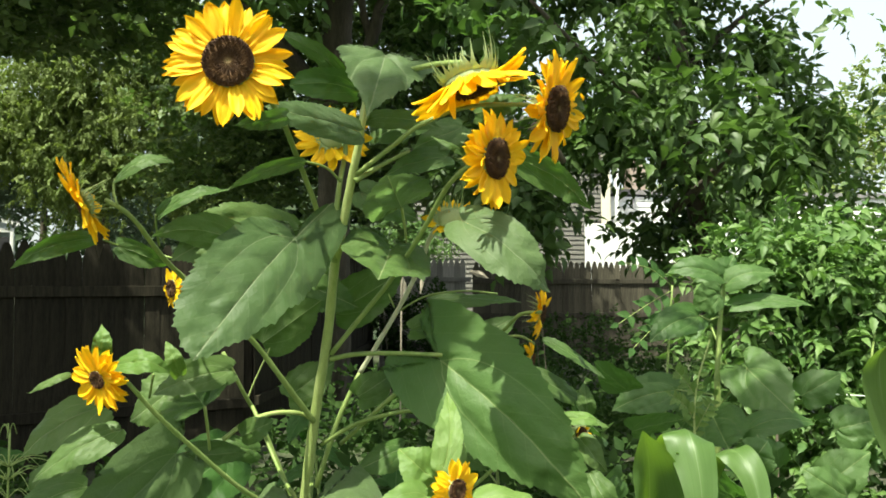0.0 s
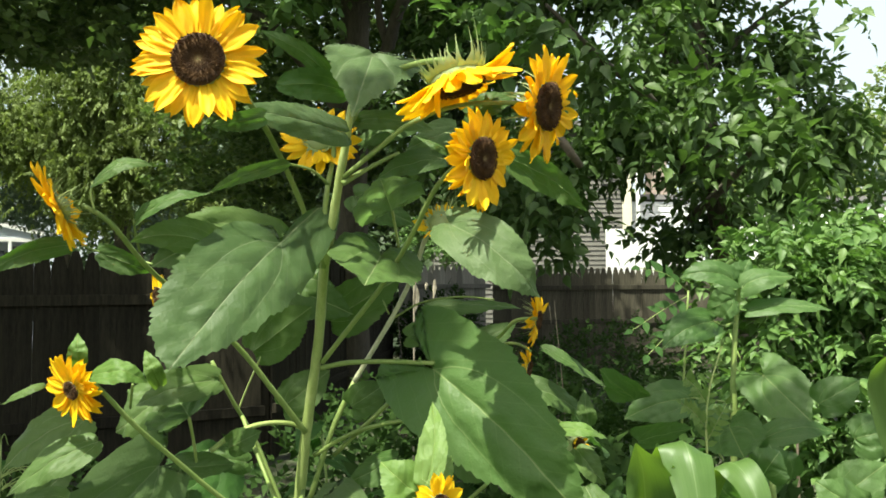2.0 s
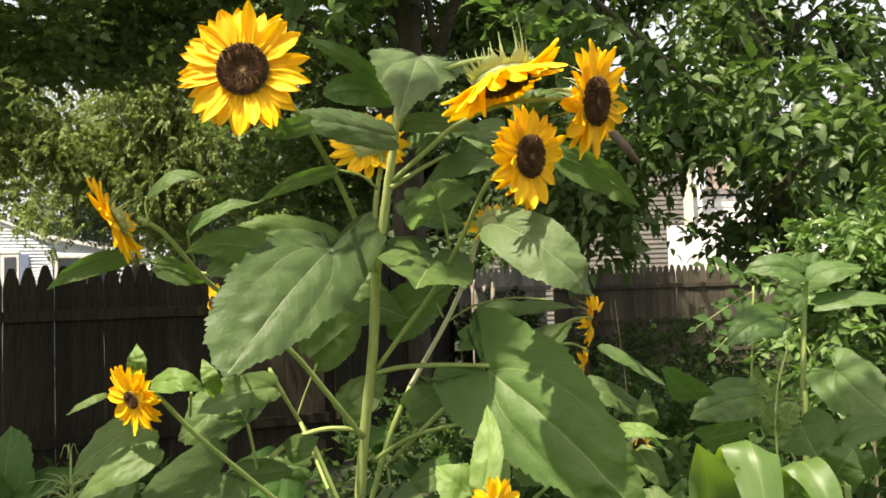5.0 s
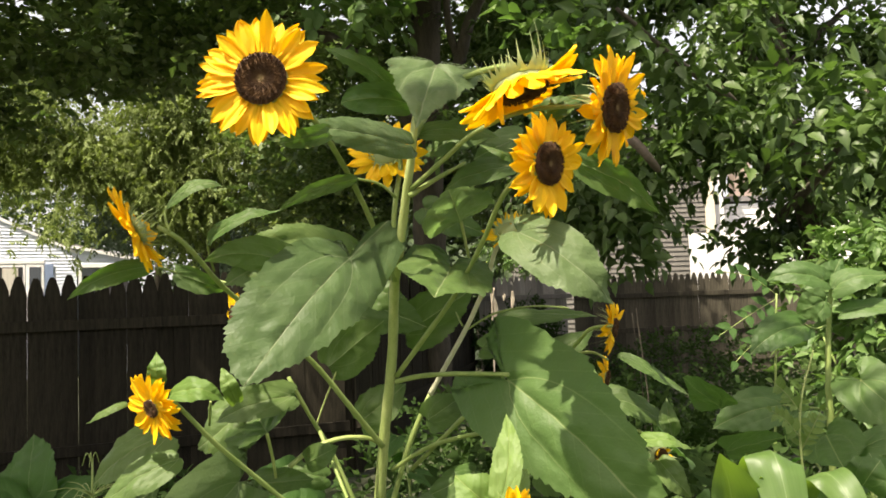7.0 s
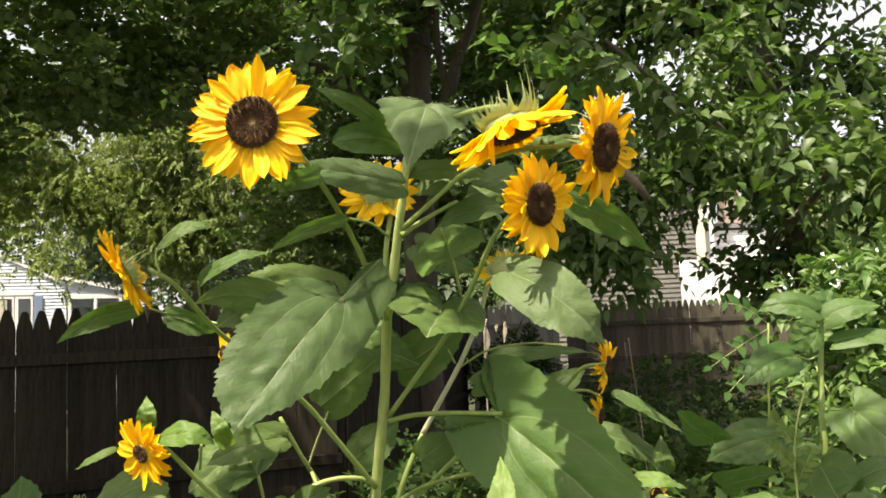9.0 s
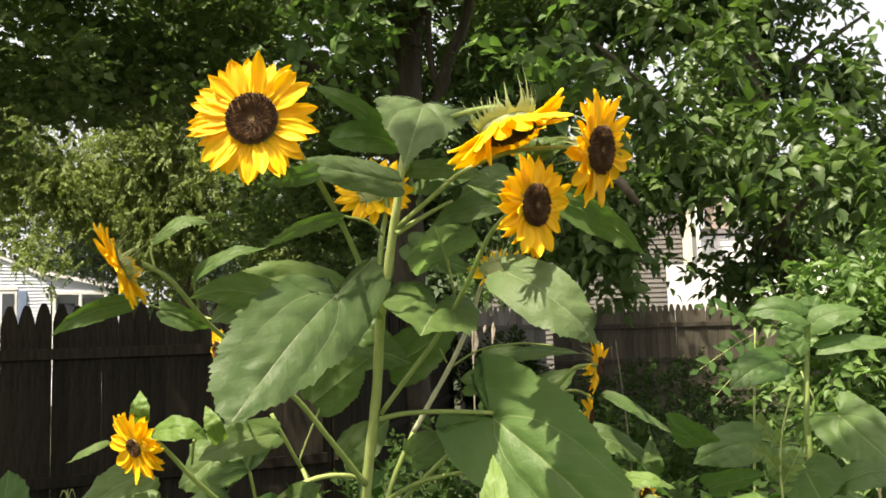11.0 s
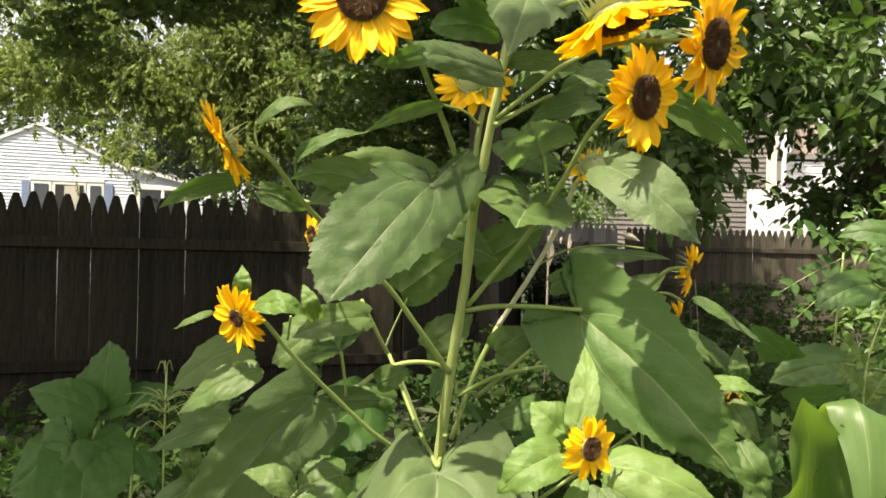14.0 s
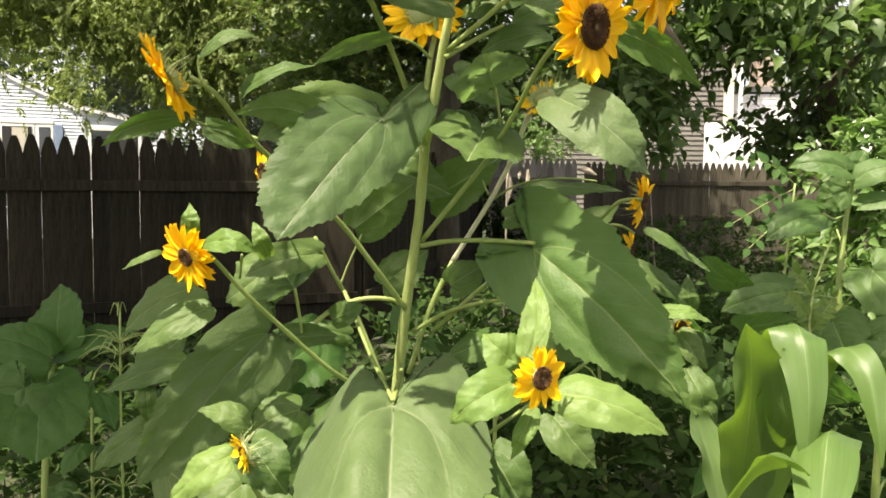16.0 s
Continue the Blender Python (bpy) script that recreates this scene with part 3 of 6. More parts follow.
def grass(name, patches, mat, seed):
    """Thin arching blades over patches (x, y, spread x, spread y, blades, height): one mesh."""
    rng = np.random.default_rng(seed)
    verts, faces = [], []
    for x, y, sx, sy, n, high in patches:
        for _ in range(n):
            foot = np.array((x + rng.normal() * sx, y + rng.normal() * sy, -0.02))
            a = rng.uniform(0, 6.283)
            out = np.array((math.cos(a), math.sin(a), 0)) * rng.uniform(0.15, 0.8)
            side = np.array((-math.sin(a), math.cos(a), 0)) * rng.uniform(0.002, 0.0045)
            h = high * rng.uniform(0.5, 1.2)
            i = len(verts)
            for s, w in ((0, 1), (0.4, 0.9), (0.75, 0.6)):
                p = foot + out * h * s * s + (0, 0, h * (s - 0.35 * s ** 3))
                verts += [p - side * w, p + side * w]
            verts.append(foot + out * h + (0, 0, h * 0.6))
            faces += [(i, i + 1, i + 3, i + 2), (i + 2, i + 3, i + 5, i + 4), (i + 4, i + 5, i + 6)]
    return mesh_of(name, verts, faces, mat)


# ---- ground ----
verts, faces = [], []
steps = [-400, -120, -50, -25, *[x * 0.5 for x in range(-30, 31)], 25, 50, 120, 400]
for y in steps:
    for x in steps:
        near = abs(x) < 15 and abs(y) < 15
        verts.append((x, y + 6, (0.05 * noise.noise((x * 0.7, y * 0.7, 0)) if near else 0) - 0.03))
k = len(steps)
for j in range(k - 1):
    for i in range(k - 1):
        faces.append((j * k + i, j * k + i + 1, (j + 1) * k + i + 1, (j + 1) * k + i))
ground = tagged(new("ground", mesh_of("ground", verts, faces, soil_mat)), "dark garden soil with low weeds", "ground", "", "structure")


# ---- fences ----
def picket_mesh(name, wide, high, thick, mat, seed):
    rnd = random.Random(seed)
    w = wide / 2
    k = rnd.uniform(-0.0015, 0.0015)
    outline = [(-w, 0), (w, 0), (w + k, high - 0.15), (w * 0.86 + k, high - 0.10), (w * 0.46 + k, high - 0.022), (w * 0.26 + k, high), (-w * 0.26 + k, high), (-w * 0.46 + k, high - 0.022), (-w * 0.86 + k, high - 0.10), (-w + k, high - 0.15)]
    n = len(outline)
    verts = [(x, -thick / 2, z) for x, z in outline] + [(x, thick / 2, z) for x, z in outline]
    faces = [tuple(range(n)), tuple(range(2 * n - 1, n - 1, -1))] + [(i, i + n, (i + 1) % n + n, (i + 1) % n) for i in range(n)]
    return mesh_of(name, verts, faces, mat, False)


def fence(label, a, b, high, step, mat, rails, seed):
    a, b = Vector((*a, 0)), Vector((*b, 0))
    d = (b - a).normalized()
    ang = math.degrees(math.atan2(d.y, d.x))
    rnd = random.Random(seed)
    f = root("fence", a, label, "fence", "garden fences")
    kinds = [picket_mesh("picket", step * 0.994, high, 0.018, mat, seed + k) for k in range(5)]
    count = int((b - a).length / step)
    for i in range(count):
        p = a + d * step * (i + 0.5)
        ob = new("picket", rnd.choice(kinds))
        ob.parent = f
        ob.matrix_parent_inverse = f.matrix_basis.inverted()
        ob.matrix_basis = pose(p.x, p.y, rnd.uniform(-0.014, 0.012), rnd.uniform(-0.4, 0.4), rnd.uniform(-0.06, 0.06), ang + rnd.uniform(-0.9, 0.9))
    out = Vector((d.y, -d.x, 0))
    for z in rails:
        bm = bmesh.new()
        bmesh.ops.create_cube(bm, size=1)
        bmesh.ops.scale(bm, vec=((b - a).length, 0.038, 0.085), verts=bm.verts)
        bmesh.ops.bevel(bm, geom=bm.edges[:], offset=0.004, segments=1, affect="EDGES")
        me = bpy.data.meshes.new("rail")
        bm.to_mesh(me)
        bm.free()
        me.materials.append(mat)
        ob = new("rail", me)
        ob.parent = f
        ob.matrix_parent_inverse = f.matrix_basis.inverted()
        c = (a + b) / 2 + out * 0.030
        ob.matrix_basis = pose(c.x, c.y, z, 0, 0, ang)
    for s in range(int((b - a).length / 2.4) + 1):
        c = a + d * min(s * 2.4 + 0.05, (b - a).length) - out * 0.065
        box("post", (c.x - 0.045, c.y - 0.045, 0), (c.x + 0.045, c.y + 0.045, high - 0.12), mat, f)
    return f


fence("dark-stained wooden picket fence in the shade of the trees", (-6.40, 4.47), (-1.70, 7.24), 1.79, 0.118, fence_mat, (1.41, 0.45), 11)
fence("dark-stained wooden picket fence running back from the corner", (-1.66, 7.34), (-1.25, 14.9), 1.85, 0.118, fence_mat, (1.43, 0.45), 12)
# sunlit stretch of the far fence: its light comes from the paler wood colour
fence("grey picket panel coloured pale as if sunlit, at the corner of the fences", (-1.15, 15.03), (0.50, 15.25), 1.94, 0.105, fence_pale, (1.56, 0.45), 14)
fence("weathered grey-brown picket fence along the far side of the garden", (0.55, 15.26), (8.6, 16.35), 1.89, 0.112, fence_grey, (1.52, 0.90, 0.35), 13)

# ---- houses beyond the fence ----
def lap_siding(name, corners, board, mat):
    """Lapped boards over the outline (points along u and up), each board leaning out at its foot."""
    verts, faces = [], []
    lo, hi = min(z for _, z in corners), max(z for _, z in corners)
    n = len(corners)
    z = lo
    while z < hi - 0.01:
        top = min(z + board, hi)
        row = []
        for q in (z + 0.001, top - 0.001):
            xs = []
            for (x0, z0), (x1, z1) in zip(corners, corners[1:] + corners[:1]):
                if (z0 - q) * (z1 - q) <= 0 and z0 != z1:
                    xs.append(x0 + (x1 - x0) * (q - z0) / (z1 - z0))
            row.append((min(xs), max(xs)) if xs else None)
        if row[0] and row[1]:
            i = len(verts)
            (a, b), (c, d) = row
            verts += [(a, -0.024, z), (b, -0.024, z), (d, 0.0, top), (c, 0.0, top), (a, 0.02, z), (b, 0.02, z)]
            faces += [(i, i + 1, i + 2, i + 3), (i + 4, i + 5, i + 1, i)]
        z += board
    return mesh_of(name, verts, faces, mat, False)


def placed(ob, m, parent):
    ob.parent = parent
    ob.matrix_basis = m
    return ob


def slab(parent, name, lo, hi, mat, label=""):
    """A bevelled box in the frame of its parent."""
    bm = bmesh.new()
    bmesh.ops.create_cube(bm, size=1)
    size = Vector(hi) - Vector(lo)
    for v in bm.verts:
        v.co = Vector(lo) + Vector(((v.co.x + 0.5) * size.x, (v.co.y + 0.5) * size.y, (v.co.z + 0.5) * size.z))
    bmesh.ops.bevel(bm, geom=bm.edges[:], offset=min(0.01, min(size) * 0.3), segments=1, affect="EDGES")
    me = bpy.data.meshes.new(name)
    bm.to_mesh(me)
    bm.free()
    me.materials.append(mat)
    ob = new(name, me)
    ob.parent = parent
    return tagged(ob, label)


def window(house, x0, x1, z0, z1, name="window"):
    w = slab(house, name, (x0, -0.05, z0), (x1, -0.02, z1), trim_mat, "white framed window")
    slab(w, "pane", (x0 + 0.07, -0.062, z0 + 0.07), (x1 - 0.07, -0.052, (z0 + z1) / 2 - 0.03), glass_mat)
    slab(w, "pane", (x0 + 0.07, -0.062, (z0 + z1) / 2 + 0.03), (x1 - 0.07, -0.052, z1 - 0.07), glass_mat)
    slab(w, "sill", (x0 - 0.05, -0.11, z0 - 0.05), (x1 + 0.05, -0.02, z0), trim_mat)
    return w


def pitched(parent, name, a, b, thick, y0, y1, mat, label=""):
    """A sloping slab between the points a and b (along x and up), from y0 to y1."""
    (xa, za), (xb, zb) = a, b
    verts = [(xa, y0, za), (xb, y0, zb), (xb, y0, zb + thick), (xa, y0, za + thick), (xa, y1, za), (xb, y1, zb), (xb, y1, zb + thick), (xa, y1, za + thick)]
    faces = [(0, 1, 2, 3), (5, 4, 7, 6), (4, 0, 3, 7), (1, 5, 6, 2), (3, 2, 6, 7), (4, 5, 1, 0)]
    ob = new(name, mesh_of(name, verts, faces, mat, False))
    ob.parent = parent
    return tagged(ob, label)


# the pale house: its gable looks at the garden
house = root("house", (-12.47, 20.14, 0), "pale blue-white clapboard house with a gable and a side porch", "house", "houses")
house.rotation_euler = (0, 0, radians(31))
bpy.context.view_layer.update()
RIDGE = -1.88
wall = slab(house, "wall", (-4.26, 0.03, 0), (0.5, 6.0, 3.2), siding_white)
placed(new("siding", lap_siding("siding", [(-4.26, 0.3), (0.5, 0.3), (0.5, 3.22), (RIDGE, 4.38), (-4.26, 3.22)], 0.085, siding_white)), Matrix.Identity(4), wall)
pitched(house, "roof", (RIDGE, 4.38), (0.62, 3.15), 0.05, -0.035, 6.3, roof_mat, "grey shingle roof")
pitched(house, "roof", (-4.38, 3.15), (RIDGE, 4.38), 0.05, -0.035, 6.3, roof_mat, "grey shingle roof")
pitched(house, "bargeboard", (RIDGE, 4.34), (0.64, 3.10), 0.075, -0.055, -0.037, trim_mat, "white barge board")
pitched(house, "bargeboard", (-4.40, 3.10), (RIDGE, 4.34), 0.075, -0.055, -0.037, trim_mat, "white barge board")
slab(house, "band", (-2.02, -0.06, 2.93), (-0.26, -0.026, 3.04), trim_mat, "white band over the windows")
window(house, -2.00, -1.52, 1.3, 2.92)
opening = slab(house, "picture_window", (-1.50, -0.05, 1.1), (-0.70, -0.02, 2.92), trim_mat, "wide window with a pale curtain")
slab(opening, "pane", (-1.44, -0.062, 1.15), (-0.76, -0.052, 2.85), dark_mat)
slab(opening, "curtain", (-1.22, -0.078, 1.2), (-0.86, -0.066, 2.82), curtain_mat)
window(house, -0.68, -0.27, 1.3, 2.92)
slab(house, "shutter", (-2.22, -0.06, 1.3), (-2.02, -0.026, 2.92), shutter_mat, "blue louvred shutter")
slab(house, "shutter", (-0.25, -0.06, 1.3), (-0.05, -0.026, 2.92), shutter_mat, "blue louvred shutter")
pitched(house, "porch_roof", (0.30, 3.40), (1.95, 3.03), 0.05, -0.22, 4.2, roof_mat, "low porch roof")
pitched(house, "porch_fascia", (0.30, 3.33), (1.97, 2.96), 0.08, -0.25, -0.222, trim_mat, "white porch fascia")
porch = slab(house, "porch_wall", (0.52, 0.4, 0), (1.90, 4.0, 2.82), siding_white)
placed(new("siding", lap_siding("siding", [(0.52, 0.3), (1.86, 0.3), (1.86, 2.95), (0.52, 3.25)], 0.085, siding_white)), Matrix.Translation((0, 0.38, 0)), porch)
placed(new("siding", lap_siding("siding", [(0.52, 2.90), (1.80, 2.90), (1.80, 3.03), (0.54, 3.31)], 0.085, siding_white)), Matrix.Translation((0, -0.14, 0)), porch)
slab(house, "porch_beam", (0.52, -0.2, 2.80), (1.84, -0.12, 2.91), trim_mat, "white porch beam")
for x in (0.54, 1.15, 1.76):
    slab(house, "porch_post", (x, -0.2, 0), (x + 0.08, -0.12, 2.82), trim_mat, "white porch post")
slab(house, "porch_door", (0.66, 0.28, 0.2), (1.08, 0.34, 2.6), glass_mat, "dark screened porch door")
slab(house, "porch_screen", (1.25, -0.17, 0.8), (1.74, -0.15, 2.7), dark_mat, "dark porch screen")

# the beige house to the other side
house = root("house", (2.32, 19.35, 0), "beige clapboard house with cream corner boards behind trees", "house", "houses")
house.rotation_euler = (0, 0, radians(6))
bpy.context.view_layer.update()
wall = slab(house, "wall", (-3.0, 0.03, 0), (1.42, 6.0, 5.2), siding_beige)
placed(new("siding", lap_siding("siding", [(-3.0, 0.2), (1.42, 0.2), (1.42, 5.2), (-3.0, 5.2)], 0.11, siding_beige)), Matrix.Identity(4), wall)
slab(house, "corner_board", (1.40, -0.04, 0.2), (1.62, 0.10, 5.2), cream_mat, "cream corner board")
slab(house, "downpipe", (1.72, -0.10, 0.2), (1.80, -0.02, 5.2), trim_mat, "white downpipe")
wing = slab(house, "side_wing", (1.64, 0.6, 0), (9.5, 6.0, 3.6), trim_mat, "bright white wing")
placed(new("siding", lap_siding("siding", [(1.62, 0.2), (9.5, 0.2), (9.5, 3.6), (1.62, 3.6)], 0.15, trim_mat)), Matrix.Translation((0, 0.58, 0)), wing)
slab(house, "chimney", (2.45, 1.0, 3.4), (2.85, 1.5, 5.6), brick_mat, "taupe brick chimney")
pitched(house, "roof", (-3.3, 5.1), (1.9, 5.25), 0.15, -0.4, 6.3, roof_mat, "dark roof edge")
pitched(house, "roof", (1.62, 3.65), (9.8, 3.6), 0.12, 0.5, 6.3, roof_mat, "low roof of the wing")

cable = root("overhead_cable", (-14.41, 16.74, 4.22), "thin dark overhead cable running behind the pale house", "cable")
tube(cable, "strand", [(-14.41, 16.74, 4.22), (-13.3, 17.96, 4.15), (-12.13, 19.19, 4.1), (-10.65, 20.47, 3.92)], 0.008, 0.008, dark_mat)

# a white sheet of board that stands by the far fence
board = root("garden_board", (3.4, 16.95, 0), "bright white upright panel behind the far fence", "panel", "")
board.rotation_euler = (0, 0, radians(9))
bpy.context.view_layer.update()
slab(board, "panel", (-0.52, 0, 0.9), (0.62, 0.05, 2.70), trim_mat)
slab(board, "leg", (-0.50, 0.05, 0), (-0.42, 0.10, 2.4), trim_mat)
slab(board, "leg", (0.50, 0.05, 0), (0.58, 0.10, 2.4), trim_mat)

# ---- trees ----
shade = tree("shade_tree", (-1.42, 10.9, 0), "large dark-trunked shade tree with a dense crown",
     [([(-1.42, 10.9, -0.1), (-1.42, 10.75, 1.5), (-1.39, 10.53, 3.37), (-1.34, 10.4, 4.67), (-1.24, 10.3, 5.9), (-1.1, 10.4, 7.5)], 0.22, 0.17),
      ([(-1.40, 10.6, 3.0), (-1.05, 10.05, 3.9), (-0.87, 9.97, 4.4), (-0.74, 9.94, 4.84), (-0.52, 9.92, 5.31), (-0.41, 9.88, 5.9)], 0.10, 0.055),
      ([(-0.87, 9.97, 4.4), (-0.98, 9.91, 4.92), (-0.96, 9.82, 5.9)], 0.05, 0.04),
      ([(-1.38, 10.5, 3.6), (-2.2, 10.0, 4.6), (-3.4, 9.0, 5.2), (-4.8, 8.0, 5.4)], 0.12, 0.04),
      ([(-1.3, 10.3, 5.4), (-0.2, 9.0, 6.0), (0.8, 7.4, 6.2)], 0.10, 0.04)],
     [((-2.9, 10.6, 5.9), (2.4, 2.0, 1.9), 2600), ((-1.2, 12.9, 4.35), (2.6, 1.0, 1.9), 2400),
      ((-4.7, 8.0, 4.75), (2.3, 1.3, 0.9), 1900), ((-5.76, 8.47, 3.87), (0.35, 0.24, 0.44), 80), ((-5.41, 8.59, 4.18), (0.38, 0.27, 0.14), 36), ((-4.52, 8.71, 4.11), (0.45, 0.32, 0.13), 36), ((0.5, 12.9, 6.3), (1.0, 1.2, 0.7), 900), ((-3.0, 12.2, 3.4), (1.5, 1.0, 1.5), 800), ((-0.1, 12.7, 5.8), (1.1, 0.7, 1.4), 1100)],
     0.11, maple_mat, 21, per=7, hang=0.12, clump=0.85, slim=0.44, lump=3.2, layer=0.28, simple=True)
# clumps above the view, added to keep the boughs below dark
part("upper_crown", foliage("upper_crown", [((-0.4, 9.6, 7.0), (2.4, 2.2, 1.2), 2000), ((-5.2, 6.6, 6.6), (2.6, 2.0, 0.8), 1000), ((-2.2, 7.6, 6.4), (2.4, 1.8, 0.8), 800)], 0.11, maple_mat, 34, per=7, hang=0.2, clump=0.75, slim=0.40, lump=2.6, simple=True), shade)
for k, (at, size, n) in enumerate((((-1.68, 7.66, 4.38), (0.5, 0.4, 0.28), 46), ((0.30, 7.52, 3.99), (0.23, 0.23, 0.15), 26))):
    tagged(part("spray", foliage("spray", [(at, size, n)], 0.16, weed_mat, 26 + k, per=6, hang=0.2, slim=0.42, clump=0.5, lump=1.6), shade, "spray of broad light green leaves"), kind="stuff")
tree("leafy_tree", (-7.2, 17.5, 0), "tall light-leaved tree beside the pale house",
     [([(-7.2, 17.5, -0.1), (-7.2, 17.4, 3.0), (-7.6, 16.8, 6.5), (-8.0, 16.4, 9.5)], 0.22, 0.08),
      ([(-7.2, 17.4, 3.2), (-8.2, 16.2, 4.4), (-9.3, 14.6, 4.4)], 0.09, 0.02)],
     [((-9.7, 14.6, 4.6), (0.75, 0.6, 0.5), 650), ((-8.35, 14.8, 4.5), (0.9, 0.8, 0.8), 1250), ((-6.7, 15.3, 4.1), (1.3, 1.0, 1.3), 2100), ((-8.2, 13.6, 3.25), (0.26, 0.3, 0.35), 108), ((-8.97, 12.7, 3.1), (0.06, 0.06, 0.1), 5),
      ((-9.01, 14.09, 5.35), (0.31, 0.22, 0.31), 170), ((-6.97, 14.54, 5.37), (0.48, 0.34, 0.42), 330), ((-9.52, 14.02, 5.36), (0.42, 0.29, 0.42), 300), ((-9.2, 15.6, 7.1), (1.5, 1.2, 0.6), 700), ((-6.4, 15.8, 6.4), (2.0, 1.2, 1.6), 2500), ((-11.6, 15.8, 5.9), (1.8, 1.4, 1.7), 1500), ((-10.86, 14.03, 4.52), (0.64, 0.45, 0.54), 420), ((-4.6, 16.0, 4.6), (1.5, 1.0, 2.2), 2300)],
     0.085, fine_mat, 22, per=13, hang=0.85, slim=0.27, clump=0.90, lump=3.6, simple=True)
tree("grey_tree", (-8.9, 18.6, 0), "rounded grey-green tree behind the pale house",
     [([(-8.9, 18.6, -0.1), (-8.9, 18.5, 2.0), (-8.8, 18.4, 4.0)], 0.12, 0.05)],
     [((-8.6, 16.6, 3.7), (0.9, 0.6, 0.8), 700), ((-6.4, 18.6, 3.2), (1.6, 0.8, 1.6), 900), ((-6.0, 19.4, 5.4), (1.0, 0.8, 1.0), 500)],
     0.10, spruce_mat, 28, per=9, hang=0.3, slim=0.3, clump=0.8, lump=2.2, simple=True)
lit_sprays = [((1.75, 6.66, 3.84), (0.27, 0.19, 0.13), 10), ((1.25, 6.79, 3.97), (0.23, 0.16, 0.14), 8), ((1.49, 6.61, 4.07), (0.22, 0.15, 0.09), 7), ((2.04, 6.54, 2.97), (0.25, 0.15, 0.13), 16), ((2.48, 6.64, 2.97), (0.25, 0.15, 0.11), 14), ((2.23, 6.45, 2.73), (0.31, 0.19, 0.11), 18), ((2.33, 6.36, 2.52), (0.33, 0.2, 0.08), 12), ((1.72, 6.86, 2.62), (0.19, 0.15, 0.1), 8), ((1.30, 6.73, 3.22), (0.18, 0.15, 0.13), 12), ((1.25, 6.84, 2.99), (0.14, 0.15, 0.19), 11), ((1.60, 6.91, 3.75), (0.19, 0.15, 0.1), 9), ((0.60, 5.92, 3.40), (0.11, 0.15, 0.12), 9), ((0.90, 6.52, 3.37), (0.11, 0.15, 0.13), 7), ((2.55, 6.36, 2.62), (0.17, 0.15, 0.11), 8), ((2.67, 6.58, 1.98), (0.22, 0.15, 0.11), 10), ((1.69, 7.14, 2.94), (0.12, 0.15, 0.12), 5)]
hanging = [((2.36, 5.52, 3.35), (0.05, 0.15, 0.03), 2), ((2.59, 5.33, 3.26), (0.07, 0.15, 0.04), 2), ((2.80, 5.53, 3.23), (0.04, 0.15, 0.04), 1), ((2.33, 5.73, 3.22), (0.05, 0.15, 0.04), 2), ((2.17, 6.12, 3.36), (0.13, 0.15, 0.06), 3)]
inner_masses = [((1.98, 8.12, 3.42), (0.23, 0.15, 0.61), 210), ((2.64, 8.89, 4.13), (0.43, 0.26, 0.26), 110), ((3.26, 8.70, 3.83), (0.33, 0.2, 0.1), 90), ((3.28, 8.49, 4.13), (0.2, 0.15, 0.26), 12), ((3.68, 8.74, 3.00), (0.35, 0.21, 0.27), 240), ((2.91, 8.94, 2.91), (0.43, 0.26, 0.13), 70), ((1.83, 8.73, 3.15), (0.21, 0.15, 0.33), 70), ((2.31, 8.55, 2.70), (0.15, 0.15, 0.23), 15), ((2.69, 8.36, 2.50), (0.14, 0.15, 0.26), 16), ((3.22, 8.56, 2.58), (0.26, 0.16, 0.32), 150), ((3.74, 8.31, 3.58), (0.2, 0.15, 0.06), 5), ((3.60, 8.13, 3.12), (0.28, 0.17, 0.04), 14), ((4.36, 8.52, 3.51), (0.17, 0.15, 0.06), 4), ((4.44, 8.31, 3.66), (0.05, 0.15, 0.09), 3), ((1.50, 8.49, 4.16), (0.41, 0.25, 0.23), 20), ((1.23, 8.88, 4.41), (0.18, 0.15, 0.15), 8), ((2.42, 8.88, 4.47), (0.27, 0.16, 0.13), 30), ((4.47, 9.15, 2.66), (0.25, 0.15, 0.22), 26), ((1.32, 8.54, 2.91), (0.23, 0.15, 0.32), 110), ((1.41, 8.54, 4.82), (0.47, 0.33, 0.32), 110), ((2.05, 8.42, 4.73), (0.46, 0.32, 0.34), 150), ((2.67, 8.71, 4.68), (0.32, 0.22, 0.32), 80), ((3.19, 8.54, 4.87), (0.34, 0.24, 0.14), 26), ((1.83, 8.54, 5.27), (0.87, 0.61, 0.23), 160), ((1.02, 8.70, 4.79), (0.24, 0.17, 0.24), 36), ((1.31, 8.86, 3.68), (0.23, 0.16, 0.18), 50), ((-0.80, 9.22, 3.62), (0.19, 0.15, 0.16), 60), ((0.62, 8.77, 2.75), (0.24, 0.35, 0.35), 200), ((0.15, 9.2, 2.85), (0.4, 0.5, 0.4), 150), ((4.6, 8.8, 2.0), (0.6, 0.6, 0.2), 60)]
# mostly unseen clumps, added overhead so that the inner masses fall in shade
shading_canopy = [((2.9, 7.7, 6.7), (1.4, 0.7, 0.5), 640), ((0.2, 9.6, 4.2), (0.5, 0.5, 0.9), 300), ((-0.8, 3.2, 6.6), (1.3, 1.2, 0.6), 520), ((0.3, 8.5, 6.9), (2.6, 1.6, 0.7), 1000), ((2.2, 8.4, 6.7), (1.5, 1.1, 0.6), 620)]
